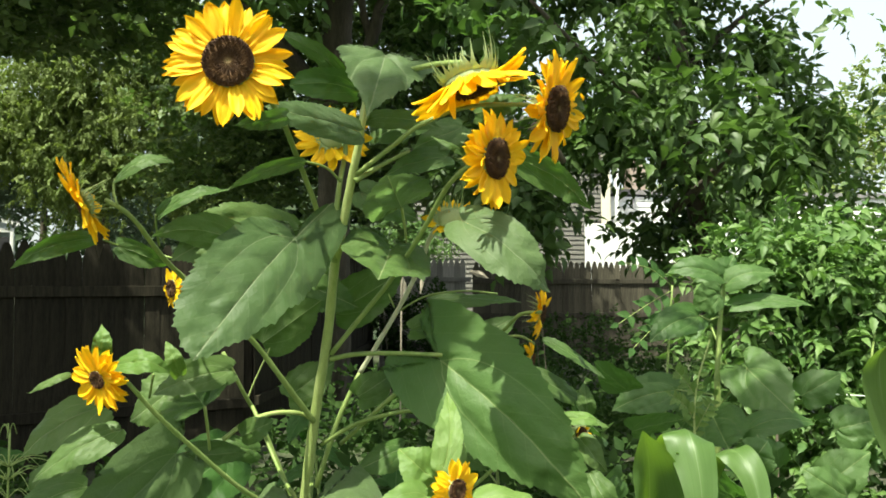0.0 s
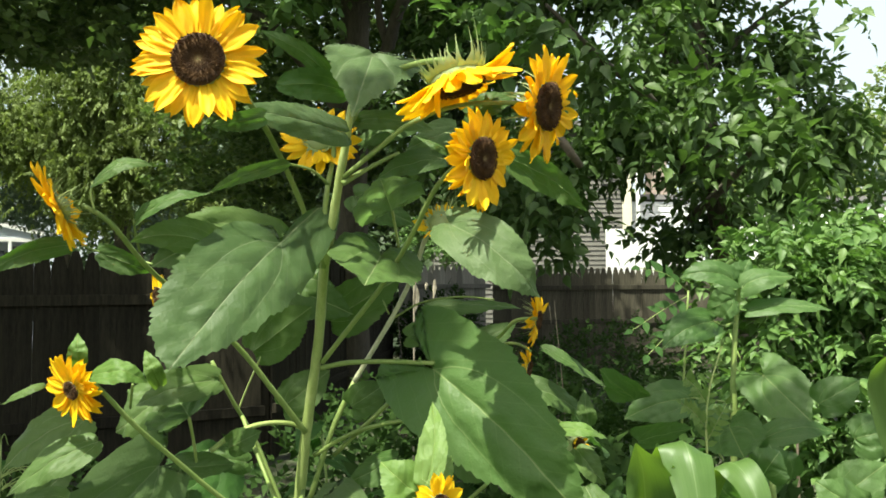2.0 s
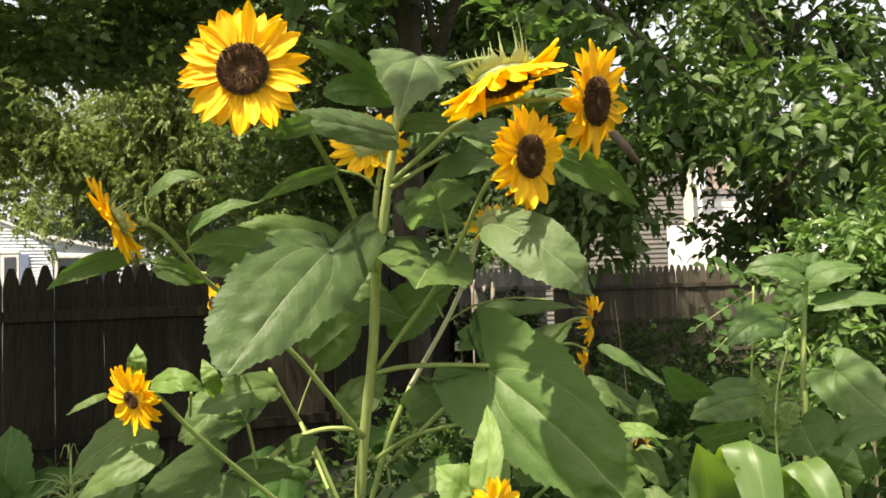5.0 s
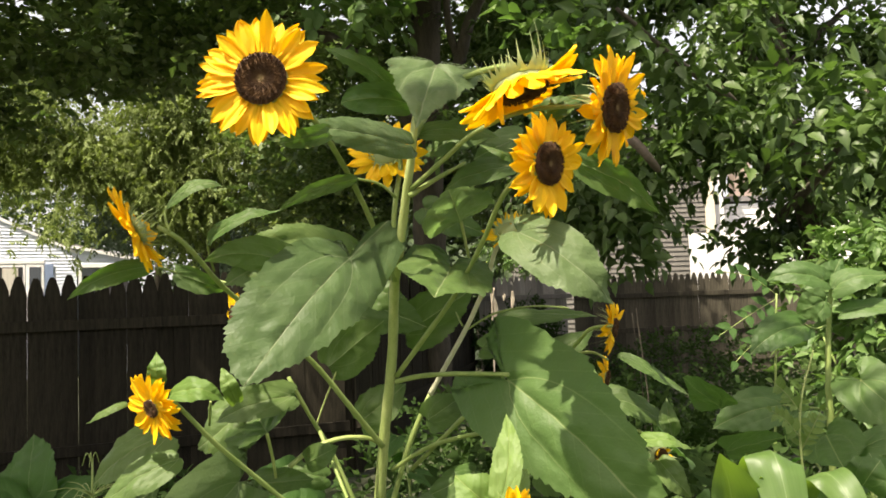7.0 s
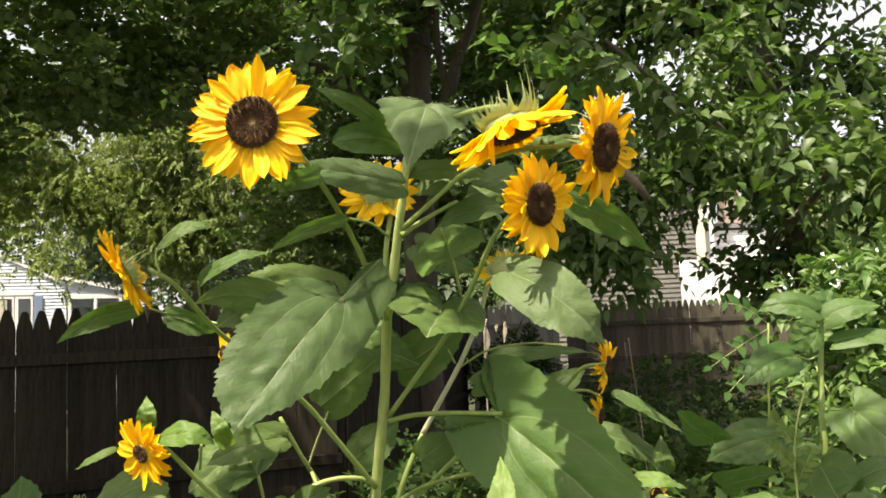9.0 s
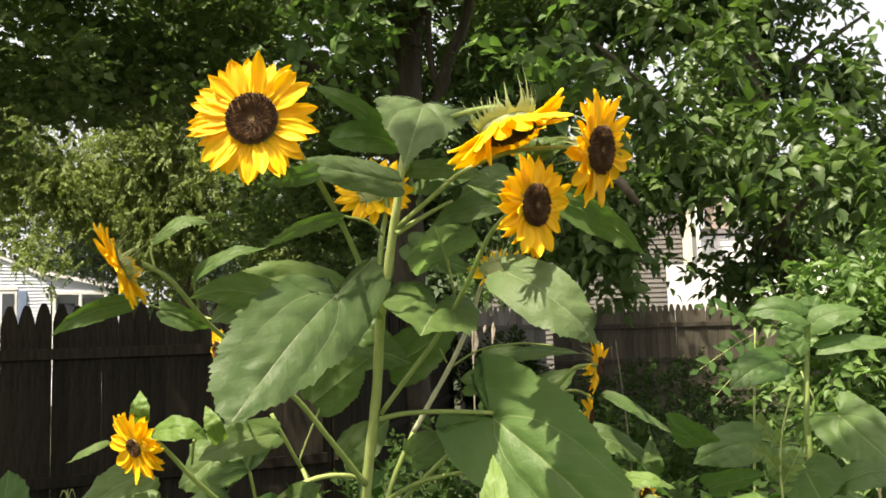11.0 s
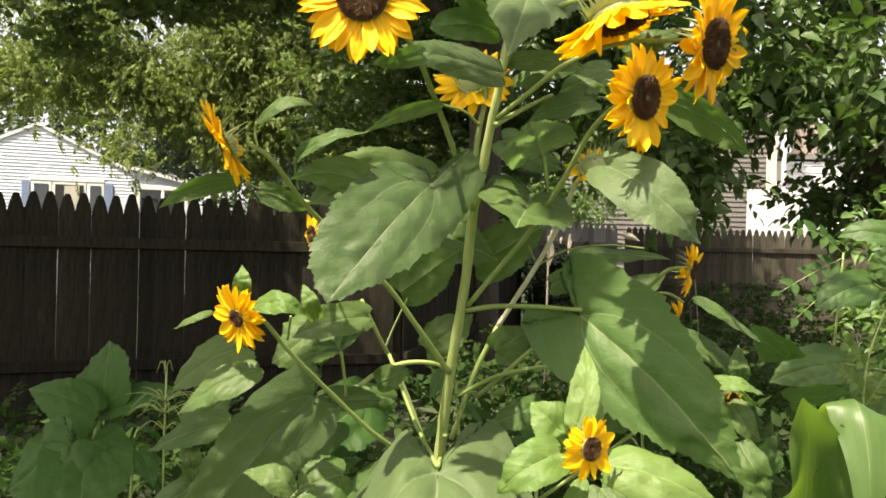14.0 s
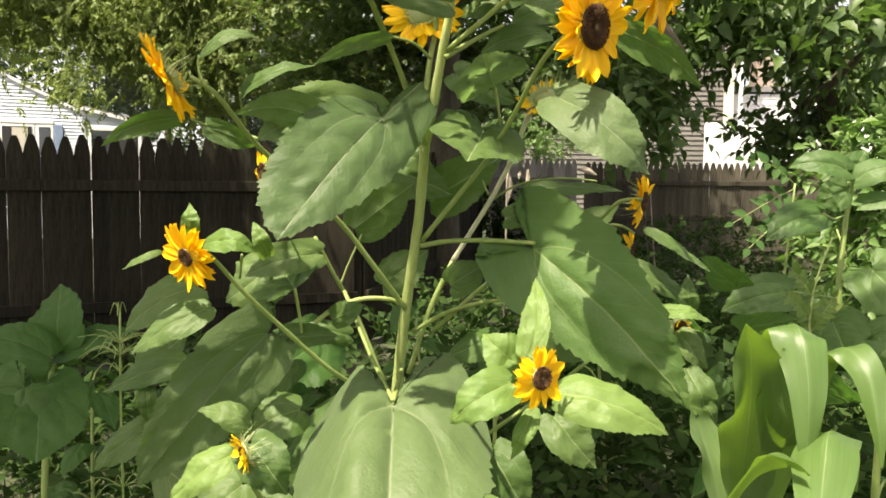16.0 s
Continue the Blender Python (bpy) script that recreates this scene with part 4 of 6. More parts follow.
boxelder = tree("boxelder_tree", (3.05, 9.2, 0), "boxelder tree with hanging compound leaves",
     [([(3.05, 9.2, -0.1), (3.0, 9.15, 1.2), (2.75, 8.95, 2.5), (2.45, 8.65, 4.0), (2.6, 8.4, 6.0)], 0.17, 0.12),
      ([(2.4, 8.8, 2.6), (1.9, 8.0, 3.2), (1.3, 7.2, 3.4), (0.7, 6.5, 3.7)], 0.06, 0.015),
      ([(2.4, 8.75, 2.2), (2.5, 7.6, 2.5), (2.4, 6.7, 2.7)], 0.05, 0.02),
      ([(2.42, 8.7, 3.4), (1.6, 8.2, 4.8), (0.5, 7.4, 6.4)], 0.07, 0.03),
      ([(2.44, 8.7, 3.6), (3.2, 8.9, 4.3), (3.9, 9.2, 4.8)], 0.05, 0.015)],
     inner_masses,
     0.145, elder_mat, 23, per=7, hang=0.45, slim=0.25, clump=0.8, fine=True, lump=1.3)
part("upper_crown", foliage("upper_crown", shading_canopy, 0.145, elder_mat, 23, per=7, hang=0.45, slim=0.28, clump=0.8, lump=1.3, simple=True), boxelder)
# the third clump is unseen, added high up to shade the first two
low_boughs = [((0.60, 7.2, 2.38), (0.22, 0.25, 0.22), 70), ((0.74, 7.2, 2.12), (0.13, 0.2, 0.18), 40), ((-0.35, 5.3, 6.5), (0.8, 0.8, 0.4), 420), ((2.5, 9.4, 2.1), (0.32, 0.25, 0.24), 90)]
part("bough", foliage("bough", low_boughs, 0.145, elder_mat, 27, per=7, hang=0.6, slim=0.3, clump=0.7, fine=True, lump=1.2), boxelder, "dark bough hanging in the shade")
for blobs, size, text in ((lit_sprays, 0.16, "sunlit sprays of large three-part leaves"), (hanging, 0.115, "leaves hanging against the sky")):
    tagged(part("spray", foliage("spray", blobs, size, elder_mat, 33, per=5, hang=0.30, slim=0.29, spread=0.75, fine=True), boxelder, text), kind="stuff")
part("dead_branch", tube_mesh("dead_branch", [(0.70, 6.45, 2.70), (0.80, 6.42, 2.60), (0.88, 6.45, 2.50), (0.96, 6.6, 2.44)], 0.040, 0.026, twig_mat), boxelder, "bare pinkish-brown dead branch")
tree("small_tree", (-0.4, 17.2, 0), "small sunlit yellow-green tree behind the far fence",
     [([(-0.4, 17.2, -0.1), (-0.4, 17.15, 1.4), (-0.3, 17.1, 2.3)], 0.05, 0.02)],
     [((-0.1, 17.0, 2.45), (0.75, 0.5, 0.40), 300), ((-0.8, 17.2, 2.7), (0.5, 0.4, 0.4), 160)],
     0.075, weed_mat, 29, per=8, hang=0.5, slim=0.26, clump=0.8, lump=2.0)
tree("far_tree", (9.0, 24.0, 0), "tree far behind the beige house",
     [([(9.0, 24.0, -0.1), (9.0, 24.0, 4.0), (9.1, 24.0, 7.0)], 0.25, 0.1)],
     [((8.2, 22.5, 3.2), (3.0, 1.5, 2.2), 1800), ((13.0, 24.0, 4.5), (3.5, 2.0, 3.0), 1500), ((2.0, 28.0, 5.0), (3.5, 2.0, 2.0), 1500)],
     0.18, fine_mat, 24, per=8, hang=0.5, simple=True)

# added out of view: clumps are placed along the sun's rays to cast shade
tree("unseen_shading_tree", (-6.6, 1.6, 0), "broad dense unseen tree added to shade the fence and the weeds",
     [([(-6.6, 1.6, -0.1), (-6.6, 1.6, 2.5), (-6.2, 1.8, 4.6), (-5.6, 2.4, 6.0)], 0.22, 0.10),
      ([(-6.4, 1.7, 3.4), (-5.0, 2.6, 4.8), (-3.8, 4.4, 5.6)], 0.10, 0.03),
      ([(-6.5, 1.6, 3.2), (-5.0, 0.8, 4.6), (-3.4, 0.0, 5.3), (-1.8, 0.9, 5.5), (0.2, 0.8, 5.5)], 0.09, 0.015)],
     [((-5.1, 3.7, 5.5), (2.8, 1.9, 0.9), 2800), ((-2.6, -0.5, 5.4), (1.0, 0.9, 0.6), 1000), ((-1.5, 1.1, 5.4), (1.0, 0.95, 0.5), 1000), ((-1.2, 0.2, 5.4), (0.5, 0.16, 0.15), 170), ((-0.62, 0.20, 5.4), (0.28, 0.26, 0.2), 60), ((-0.22, 0.46, 5.3), (0.16, 0.10, 0.10), 44), ((-0.32, 0.70, 5.4), (0.24, 0.10, 0.10), 36), ((-2.5, 0.45, 5.4), (0.7, 0.6, 0.4), 520), ((-2.0, 0.9, 5.5), (0.5, 0.5, 0.3), 260)],
     0.14, maple_mat, 25, per=6, hang=0.3, slim=0.45, shell=0.05, simple=True)

# woods that close the view far behind
woods = foliage("woods", [((x, 31 + 5 * math.sin(x), 3.6), (5.0, 3.0, 4.6), 760) for x in range(-34, -2, 6)] + [((-1.5, 21.0, 2.2), (2.6, 1.2, 2.4), 800), ((-5.5, 22.0, 3.0), (2.6, 1.4, 3.2), 900)], 0.34, pine_mat, 31, per=8, hang=0.4, slim=0.34, simple=True)
tagged(new("woods", woods), "dark green trees far behind the houses", "woods", "", "stuff")

# ---- weeds and vegetables beside the far fence ----
bush = root("tomato_bush", (2.0, 4.0, 0), "tangled mid-green tomato plants in full leaf", "plant", "garden plants")
part("foliage", foliage("foliage", [((1.52, 4.20, 1.57), (0.22, 0.27, 0.10), 120), ((1.83, 4.00, 1.54), (0.26, 0.26, 0.15), 291), ((1.45, 4.40, 1.20), (0.10, 0.12, 0.18), 24), ((1.9, 4.0, 1.05), (0.65, 0.5, 0.42), 544), ((2.35, 4.2, 1.10), (0.65, 0.5, 0.42), 407), ((2.0, 3.6, 0.6), (0.9, 0.4, 0.5), 407), ((2.9, 4.0, 0.9), (0.6, 0.5, 0.5), 291), ((2.75, 4.5, 1.40), (0.5, 0.4, 0.22), 260)], 0.072, weed_mat, 41, per=9, hang=0.3, slim=0.25, clump=0.6, lump=1.8, fine=True), bush)
for k, (x, y) in enumerate(((1.5, 4.0), (1.9, 4.2), (2.3, 4.1), (1.75, 3.7), (2.6, 4.2))):
    tube(bush, "stem", [(x, y, 0), (x + 0.05, y, 0.5), (x + 0.12 * (k - 2), y - 0.08, 1.25)], 0.008, 0.004, stem_mat)
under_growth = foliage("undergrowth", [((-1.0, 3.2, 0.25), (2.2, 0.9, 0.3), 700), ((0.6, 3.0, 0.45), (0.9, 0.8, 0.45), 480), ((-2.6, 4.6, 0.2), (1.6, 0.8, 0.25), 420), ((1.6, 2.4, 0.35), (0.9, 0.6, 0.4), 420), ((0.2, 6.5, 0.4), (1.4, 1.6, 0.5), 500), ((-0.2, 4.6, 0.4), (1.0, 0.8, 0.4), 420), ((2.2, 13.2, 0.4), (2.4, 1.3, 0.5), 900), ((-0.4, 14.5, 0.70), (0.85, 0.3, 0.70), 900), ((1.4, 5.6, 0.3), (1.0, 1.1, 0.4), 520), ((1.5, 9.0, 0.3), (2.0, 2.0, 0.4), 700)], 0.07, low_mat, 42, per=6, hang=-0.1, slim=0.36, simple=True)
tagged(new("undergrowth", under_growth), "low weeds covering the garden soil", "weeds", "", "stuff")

tufts = grass("grass", [(-1.25, 2.9, 0.35, 0.3, 420, 0.30), (-0.85, 2.4, 0.2, 0.2, 200, 0.28), (-2.2, 4.0, 0.8, 0.5, 500, 0.28), (0.6, 2.8, 0.8, 0.6, 400, 0.3), (0.0, 4.2, 1.2, 0.8, 500, 0.3)], grass_mat, 43)
tagged(new("grass", tufts), "thin tufts of grass among the weeds", "grass", "", "stuff")


def low_sunflower(at, high, seed):
    """A sunflower that has not flowered: a stem with leaves on stalks, in turn round it."""
    rnd = random.Random(seed)
    x, y = at
    p = plant_root("low_sunflower", (x, y, 0), "low leafy sunflower in the shade of the tall one", "sunflower")
    lean = Vector((rnd.uniform(-0.08, 0.08), rnd.uniform(-0.08, 0.08), high))
    tube(p, "stem", [(x, y, -0.05), (x + lean.x * 0.4, y + lean.y * 0.4, high * 0.5), (x + lean.x, y + lean.y, high)], 0.009, 0.005, stem_mat)
    for k in range(9):
        s = 0.35 + 0.65 * k / 8
        foot = Vector((x, y, 0)) + lean * s
        a = k * 2.4 + rnd.uniform(-0.4, 0.4) + seed
        out = Vector((math.cos(a), math.sin(a), 0))
        stalk = foot + out * rnd.uniform(0.05, 0.11) * (1.3 - 0.7 * s) + Vector((0, 0, 0.05))
        long = rnd.uniform(0.13, 0.21) * (1.25 - 0.5 * s)
        tip = stalk + out * long * 0.85 + Vector((0, 0, -long * rnd.uniform(0.1, 0.75)))
        mid = (stalk + tip) / 2 + Vector((0, 0, long * 0.13))
        tube(p, "petiole", [foot, (foot + stalk) / 2 + Vector((0, 0, 0.012)), stalk], 0.004, 0.003, stem_mat)
        leaf(p, stalk, mid, tip, Vector((-out.y, out.x, rnd.uniform(-0.3, 0.3))), long * rnd.uniform(0.62, 0.8), 0.2, 0.34, 0.1, deep_mat)
    return p


for k, (x, y, high) in enumerate(((-0.62, 2.15, 0.86), (-0.12, 2.25, 0.95), (0.42, 2.05, 0.85), (0.75, 2.0, 0.72), (-1.55, 2.7, 0.72), (0.95, 3.0, 0.85), (0.25, 3.1, 0.95), (-0.45, 3.3, 0.9), (0.15, 1.7, 0.62))):
    low_sunflower((x, y), high, 60 + k)

# weeds with paired leaflets, thread-like leaves, dry stalks and a wire
def leaflet_mesh(name, mat):
    """A small ovate leaf one unit long along x, folded along its rib."""
    edge = ((0.0, 0.02), (0.15, 0.20), (0.38, 0.27), (0.65, 0.20), (0.88, 0.07), (1.0, 0.0))
    verts, faces = [], []
    for x, w in edge:
        verts += [(x, -w, 0.25 * w - 0.15 * x * x), (x, 0.0, -0.15 * x * x), (x, w, 0.25 * w - 0.15 * x * x)]
    for k in range(len(edge) - 1):
        a = 3 * k
        faces += [(a, a + 1, a + 4, a + 3), (a + 1, a + 2, a + 5, a + 4)]
    return mesh_of(name, verts, faces, mat)


def frond(parent, points, pairs, size, leaflet, mat, seed, thick):
    """A stalk through the points with leaflets in pairs and one at its end."""
    rnd = random.Random(seed)
    line = smooth_line(points, 8)
    stalk = tube(parent, "stalk", points, thick, thick * 0.6, mat)
    for k in range(pairs + 1):
        s = 0.18 + 0.82 * k / pairs
        at = line[round(s * (len(line) - 1))]
        tan = (line[-1] - line[0]).normalized()
        facing = Vector((0, -1, 0.5)).normalized()
        for hand in ((-1, 1) if k < pairs else (0,)):
            out = (tan * (0.55 if hand else 1.0) + tan.cross(facing) * hand + Vector((rnd.uniform(-0.2, 0.2), rnd.uniform(-0.5, 0.1), rnd.uniform(-0.35, 0.1)))).normalized()
            up = (facing - out * facing.dot(out)).normalized()
            side = up.cross(out)
            m = Matrix((out, side, up)).transposed().to_4x4()
            ob = new("leaflet", leaflet)
            ob.parent = stalk
            ob.matrix_basis = Matrix.Translation(at) @ m @ Matrix.Scale(size * rnd.uniform(0.75, 1.15) * (1 - 0.25 * s), 4)


weed = root("feathery_weed", (0.648, 2.156, 0), "pale feathery weed with small paired leaflets", "weed", "garden plants")
small_leaflet = leaflet_mesh("leaflet", young_mat)
frond(weed, [(0.656, 2.128, 0.684), (0.643, 2.148, 1.036), (0.652, 2.159, 1.185), (0.692, 2.171, 1.308)], 13, 0.030, small_leaflet, stem_pale, 51, 0.0032)
for seed, points in enumerate(([(0.645, 2.151, 1.077), (0.664, 2.136, 1.121), (0.689, 2.132, 1.17)], [(0.643, 2.152, 1.104), (0.607, 2.12, 1.148), (0.569, 2.097, 1.176)], [(0.648, 2.157, 1.165), (0.616, 2.135, 1.207), (0.579, 2.112, 1.242)], [(0.647, 2.147, 1.009), (0.601, 2.113, 1.041), (0.562, 2.089, 1.057)])):
    frond(weed, points, 5, 0.034, small_leaflet, stem_mat, 52 + seed, 0.0016)
seedling = root("boxelder_seedling", (0.943, 3.669, 0), "boxelder seedling with blue-green leaflets by the far fence", "plant", "garden plants")
broad_leaflet = leaflet_mesh("leaflet", deep_mat)
tube(seedling, "stem", [(0.918, 3.702, -0.462), (0.945, 3.669, 0.459), (0.975, 3.65, 1.058), (1.0, 3.638, 1.449)], 0.007, 0.004, stem_mat)
for seed, points in enumerate(([(0.997, 3.639, 1.426), (0.87, 3.522, 1.373), (0.713, 3.402, 1.292)], [(0.995, 3.638, 1.449), (0.875, 3.517, 1.519), (0.754, 3.448, 1.542)], [(0.989, 3.641, 1.334), (0.888, 3.528, 1.272), (0.775, 3.414, 1.192)])):
    frond(seedling, points, 4, 0.072, broad_leaflet, stem_mat, 60 + seed, 0.0022)
thread = root("thread_leaved_weed", (-0.84, 1.64, 0), "slender weed with whorls of thread-like green leaves", "weed", "garden plants")
tube(thread, "stem", [(-0.835, 1.63, -0.02), (-0.84, 1.63, 0.6), (-0.843, 1.63, 0.95), (-0.846, 1.64, 1.17)], 0.0032, 0.0022, stem_mat)
rnd = random.Random(77)
for z, count, reach in ((1.165, 5, 0.02), (1.10, 12, 0.075), (1.075, 12, 0.085), (1.04, 6, 0.05), (0.80, 8, 0.08), (0.74, 10, 0.10), (0.68, 10, 0.10)):
    for k in range(count):
        a = 6.283 * (k + rnd.random()) / count
        reach_k = reach * rnd.uniform(0.6, 1.2)
        x, y = -0.845 + reach_k * math.cos(a), 1.635 + reach_k * math.sin(a)
        tube(thread, "needle", [(-0.845, 1.635, z), ((x - 0.845) / 2, (y + 1.635) / 2, z + 0.018), (x, y, z + rnd.uniform(-0.012, 0.02))], 0.0011, 0.0006, stem_mat)
for x, y, high in ((0.66, 5.95, 1.35), (0.55, 4.6, 1.4), (-0.35, 5.2, 1.3)):
    stalk = root("dry_stalk", (x, y, 0), "thin dry brown plant stalk standing among weeds", "stalk", "dry stalks")
    tube(stalk, "stem", [(x, y, -0.02), (x + 0.03, y, high * 0.5), (x - 0.02, y, high)], 0.004, 0.002, bark_mat)
dry = root("dry_stalk", (-0.22, 4.30, 0), "dry stalk with pale strips that stand for sunlit patches of the fence", "stalk", "dry stalks")
tube(dry, "stem", [(-0.251, 4.496, -0.844), (-0.216, 4.298, 1.140), (-0.214, 4.269, 1.423), (-0.198, 4.260, 1.531)], 0.005, 0.004, dry_mat)
# pale strips in the shape of sunlit patches on the pickets behind
blade(dry, [(-0.213, 4.261, 1.503), (-0.200, 4.271, 1.423), (-0.216, 4.278, 1.333)], (0.9, 0, 0.3), 0.03, 0.4, dry_mat)
blade(dry, [(-0.108, 4.274, 1.514), (-0.109, 4.279, 1.465), (-0.116, 4.284, 1.406)], (0.9, 0, 0.3), 0.018, 0.4, dry_mat)
blade(dry, [(-0.148, 4.270, 1.502), (-0.151, 4.271, 1.485), (-0.154, 4.273, 1.463)], (0.9, 0, 0.3), 0.014, 0.4, dry_mat)
blade(dry, [(0.140, 4.307, 1.521), (0.191, 4.315, 1.507), (0.236, 4.323, 1.487)], (0.9, 0, 0.3), 0.03, 0.4, dry_mat)
wire = root("wire", (1.4, 3.4, 0), "thin pale support wire tied to two canes", "wire", "")
tube(wire, "strand", [(1.35, 3.4, 1.03), (1.7, 3.4, 1.00), (2.3, 3.4, 0.985)], 0.0022, 0.0022, trim_mat)
tube(wire, "cane", [(1.35, 3.4, -0.02), (1.35, 3.4, 0.6), (1.35, 3.4, 1.1)], 0.006, 0.005, twig_mat)
tube(wire, "cane", [(2.3, 3.4, -0.02), (2.3, 3.4, 0.6), (2.3, 3.4, 1.1)], 0.006, 0.005, twig_mat)

# ---- the sunflower that fills the view ----
plant = plant_root("sunflower_plant", (-0.303, 1.71, 0), "tall branching sunflower with many open yellow heads", "sunflower")
# main stem and its branches
tube(plant, "stem", [(-0.105, 1.31, 1.80), (-0.120, 1.29, 1.735), (-0.133, 1.303, 1.668), (-0.146, 1.327, 1.619), (-0.17, 1.374, 1.524), (-0.182, 1.397, 1.479), (-0.201, 1.457, 1.365), (-0.226, 1.506, 1.244), (-0.241, 1.533, 1.159), (-0.258, 1.564, 1.036), (-0.276, 1.601, 0.846), (-0.284, 1.616, 0.692), (-0.302, 1.707, 0.0)], 0.0050, 0.0112, stem_pale)
tube(plant, "branch", [(-0.18, 1.386, 1.489), (-0.176, 1.369, 1.56), (-0.17, 1.364, 1.615), (-0.161, 1.37, 1.671), (-0.164, 1.366, 1.703)], 0.0051, 0.0039, stem_mat)
tube(plant, "branch", [(-0.192, 1.424, 1.493), (-0.211, 1.383, 1.58), (-0.226, 1.293, 1.647), (-0.223, 1.148, 1.68), (-0.239, 1.071, 1.713), (-0.259, 1.016, 1.728)], 0.0049, 0.0039, stem_mat)
tube(plant, "petiole", [(-0.167, 1.354, 1.621), (-0.186, 1.319, 1.638), (-0.215, 1.284, 1.643)], 0.0023, 0.0019, stem_mat)
tube(plant, "branch", [(-0.233, 1.509, 1.207), (-0.261, 1.47, 1.258), (-0.284, 1.442, 1.299), (-0.323, 1.4, 1.363), (-0.38, 1.334, 1.433), (-0.424, 1.272, 1.49), (-0.45, 1.201, 1.55), (-0.478, 1.175, 1.573)], 0.0057, 0.0035, stem_mat)
tube(plant, "branch", [(-0.244, 1.47, 1.035), (-0.287, 1.398, 1.085), (-0.328, 1.336, 1.134), (-0.377, 1.265, 1.207), (-0.411, 1.195, 1.27), (-0.443, 1.145, 1.329), (-0.461, 1.132, 1.328)], 0.0042, 0.0029, stem_mat)
tube(plant, "branch", [(-0.197, 1.471, 1.33), (-0.139, 1.441, 1.399), (-0.088, 1.412, 1.46), (-0.032, 1.32, 1.537), (0.006, 1.238, 1.596), (0.042, 1.169, 1.622), (0.07, 1.142, 1.624)], 0.0046, 0.0034, stem_mat)
tube(plant, "branch", [(-0.239, 1.583, 1.072), (-0.2, 1.586, 1.193), (-0.157, 1.582, 1.286)], 0.0052, 0.0049, stem_mat)
tube(plant, "branch", [(-0.157, 1.582, 1.286), (-0.126, 1.581, 1.337), (-0.083, 1.58, 1.409), (-0.045, 1.547, 1.481), (-0.022, 1.504, 1.539), (0, 1.444, 1.559)], 0.0049, 0.0042, stem_dry_sunlit)
tube(plant, "petiole", [(-0.089, 1.58, 1.399), (-0.032, 1.585, 1.43), (0.04, 1.563, 1.44), (0.099, 1.521, 1.435)], 0.0019, 0.0016, stem_mat)
tube(plant, "petiole", [(-0.092, 1.579, 1.409), (-0.103, 1.574, 1.435)], 0.0019, 0.0013, stem_mat)
tube(plant, "branch", [(-0.136, 1.317, 1.628), (-0.076, 1.29, 1.669), (-0.031, 1.263, 1.697), (0.04, 1.24, 1.718), (0.116, 1.23, 1.719), (0.16, 1.216, 1.714)], 0.0039, 0.0029, stem_mat)
tube(plant, "branch", [(-0.139, 1.318, 1.617), (-0.099, 1.341, 1.645), (-0.055, 1.364, 1.672)], 0.0045, 0.0025, stem_mat)
tube(plant, "branch", [(-0.129, 1.31, 1.705), (-0.103, 1.387, 1.777), (-0.061, 1.34, 1.796), (-0.008, 1.237, 1.782), (0.033, 1.183, 1.77)], 0.0051, 0.0041, stem_mat)
tube(plant, "petiole", [(-0.37, 1.411, 1.192), (-0.34, 1.433, 1.215), (-0.3, 1.468, 1.227), (-0.258, 1.504, 1.222), (-0.232, 1.52, 1.205)], 0.0039, 0.0041, stem_pale)
tube(plant, "petiole", [(-0.223, 1.536, 1.161), (-0.158, 1.51, 1.201), (-0.095, 1.465, 1.226), (-0.045, 1.43, 1.239)], 0.0039, 0.0032, stem_mat)
tube(plant, "petiole", [(-0.2, 1.472, 1.321), (-0.152, 1.467, 1.33), (-0.08, 1.415, 1.336), (-0.002, 1.386, 1.335)], 0.0045, 0.0032, stem_mat)
tube(plant, "petiole", [(-0.314, 1.525, 1.34), (-0.345, 1.547, 1.282), (-0.364, 1.559, 1.24)], 0.0016, 0.0016, stem_pale)
tube(plant, "branch", [(-0.385, 1.465, 1.334), (-0.358, 1.497, 1.263), (-0.331, 1.538, 1.193), (-0.298, 1.551, 1.107), (-0.269, 1.564, 1.026)], 0.0032, 0.0039, stem_mat)
tube(plant, "petiole", [(-0.376, 1.322, 1.26), (-0.383, 1.366, 1.216), (-0.391, 1.411, 1.163)], 0.0025, 0.0023, stem_pale)
tube(plant, "petiole", [(-0.418, 1.208, 1.323), (-0.438, 1.25, 1.284)], 0.0019, 0.0019, stem_mat)
tube(plant, "petiole", [(-0.069, 1.392, 1.582), (-0.064, 1.416, 1.544), (-0.062, 1.461, 1.508)], 0.0025, 0.0019, stem_pale)
tube(plant, "petiole", [(-0.2, 1.23, 1.113), (-0.224, 1.278, 1.128), (-0.279, 1.424, 1.142), (-0.338, 1.486, 1.238)], 0.0032, 0.0032, stem_mat)
tube(plant, "petiole", [(-0.2, 1.23, 1.113), (-0.208, 1.31, 1.117), (-0.229, 1.469, 1.115)], 0.0039, 0.0039, stem_mat)
tube(plant, "branch", [(-0.247, 1.513, 0.951), (-0.152, 1.379, 1.015), (-0.072, 1.195, 1.101), (-0.023, 1.057, 1.175), (0.004, 1.037, 1.196)], 0.0045, 0.0039, stem_mat)
tube(plant, "branch", [(-0.27, 1.408, 0.943), (-0.308, 1.202, 0.968), (-0.346, 1.099, 1.004), (-0.332, 0.997, 1.085), (-0.329, 0.984, 1.106)], 0.0039, 0.0032, stem_mat)
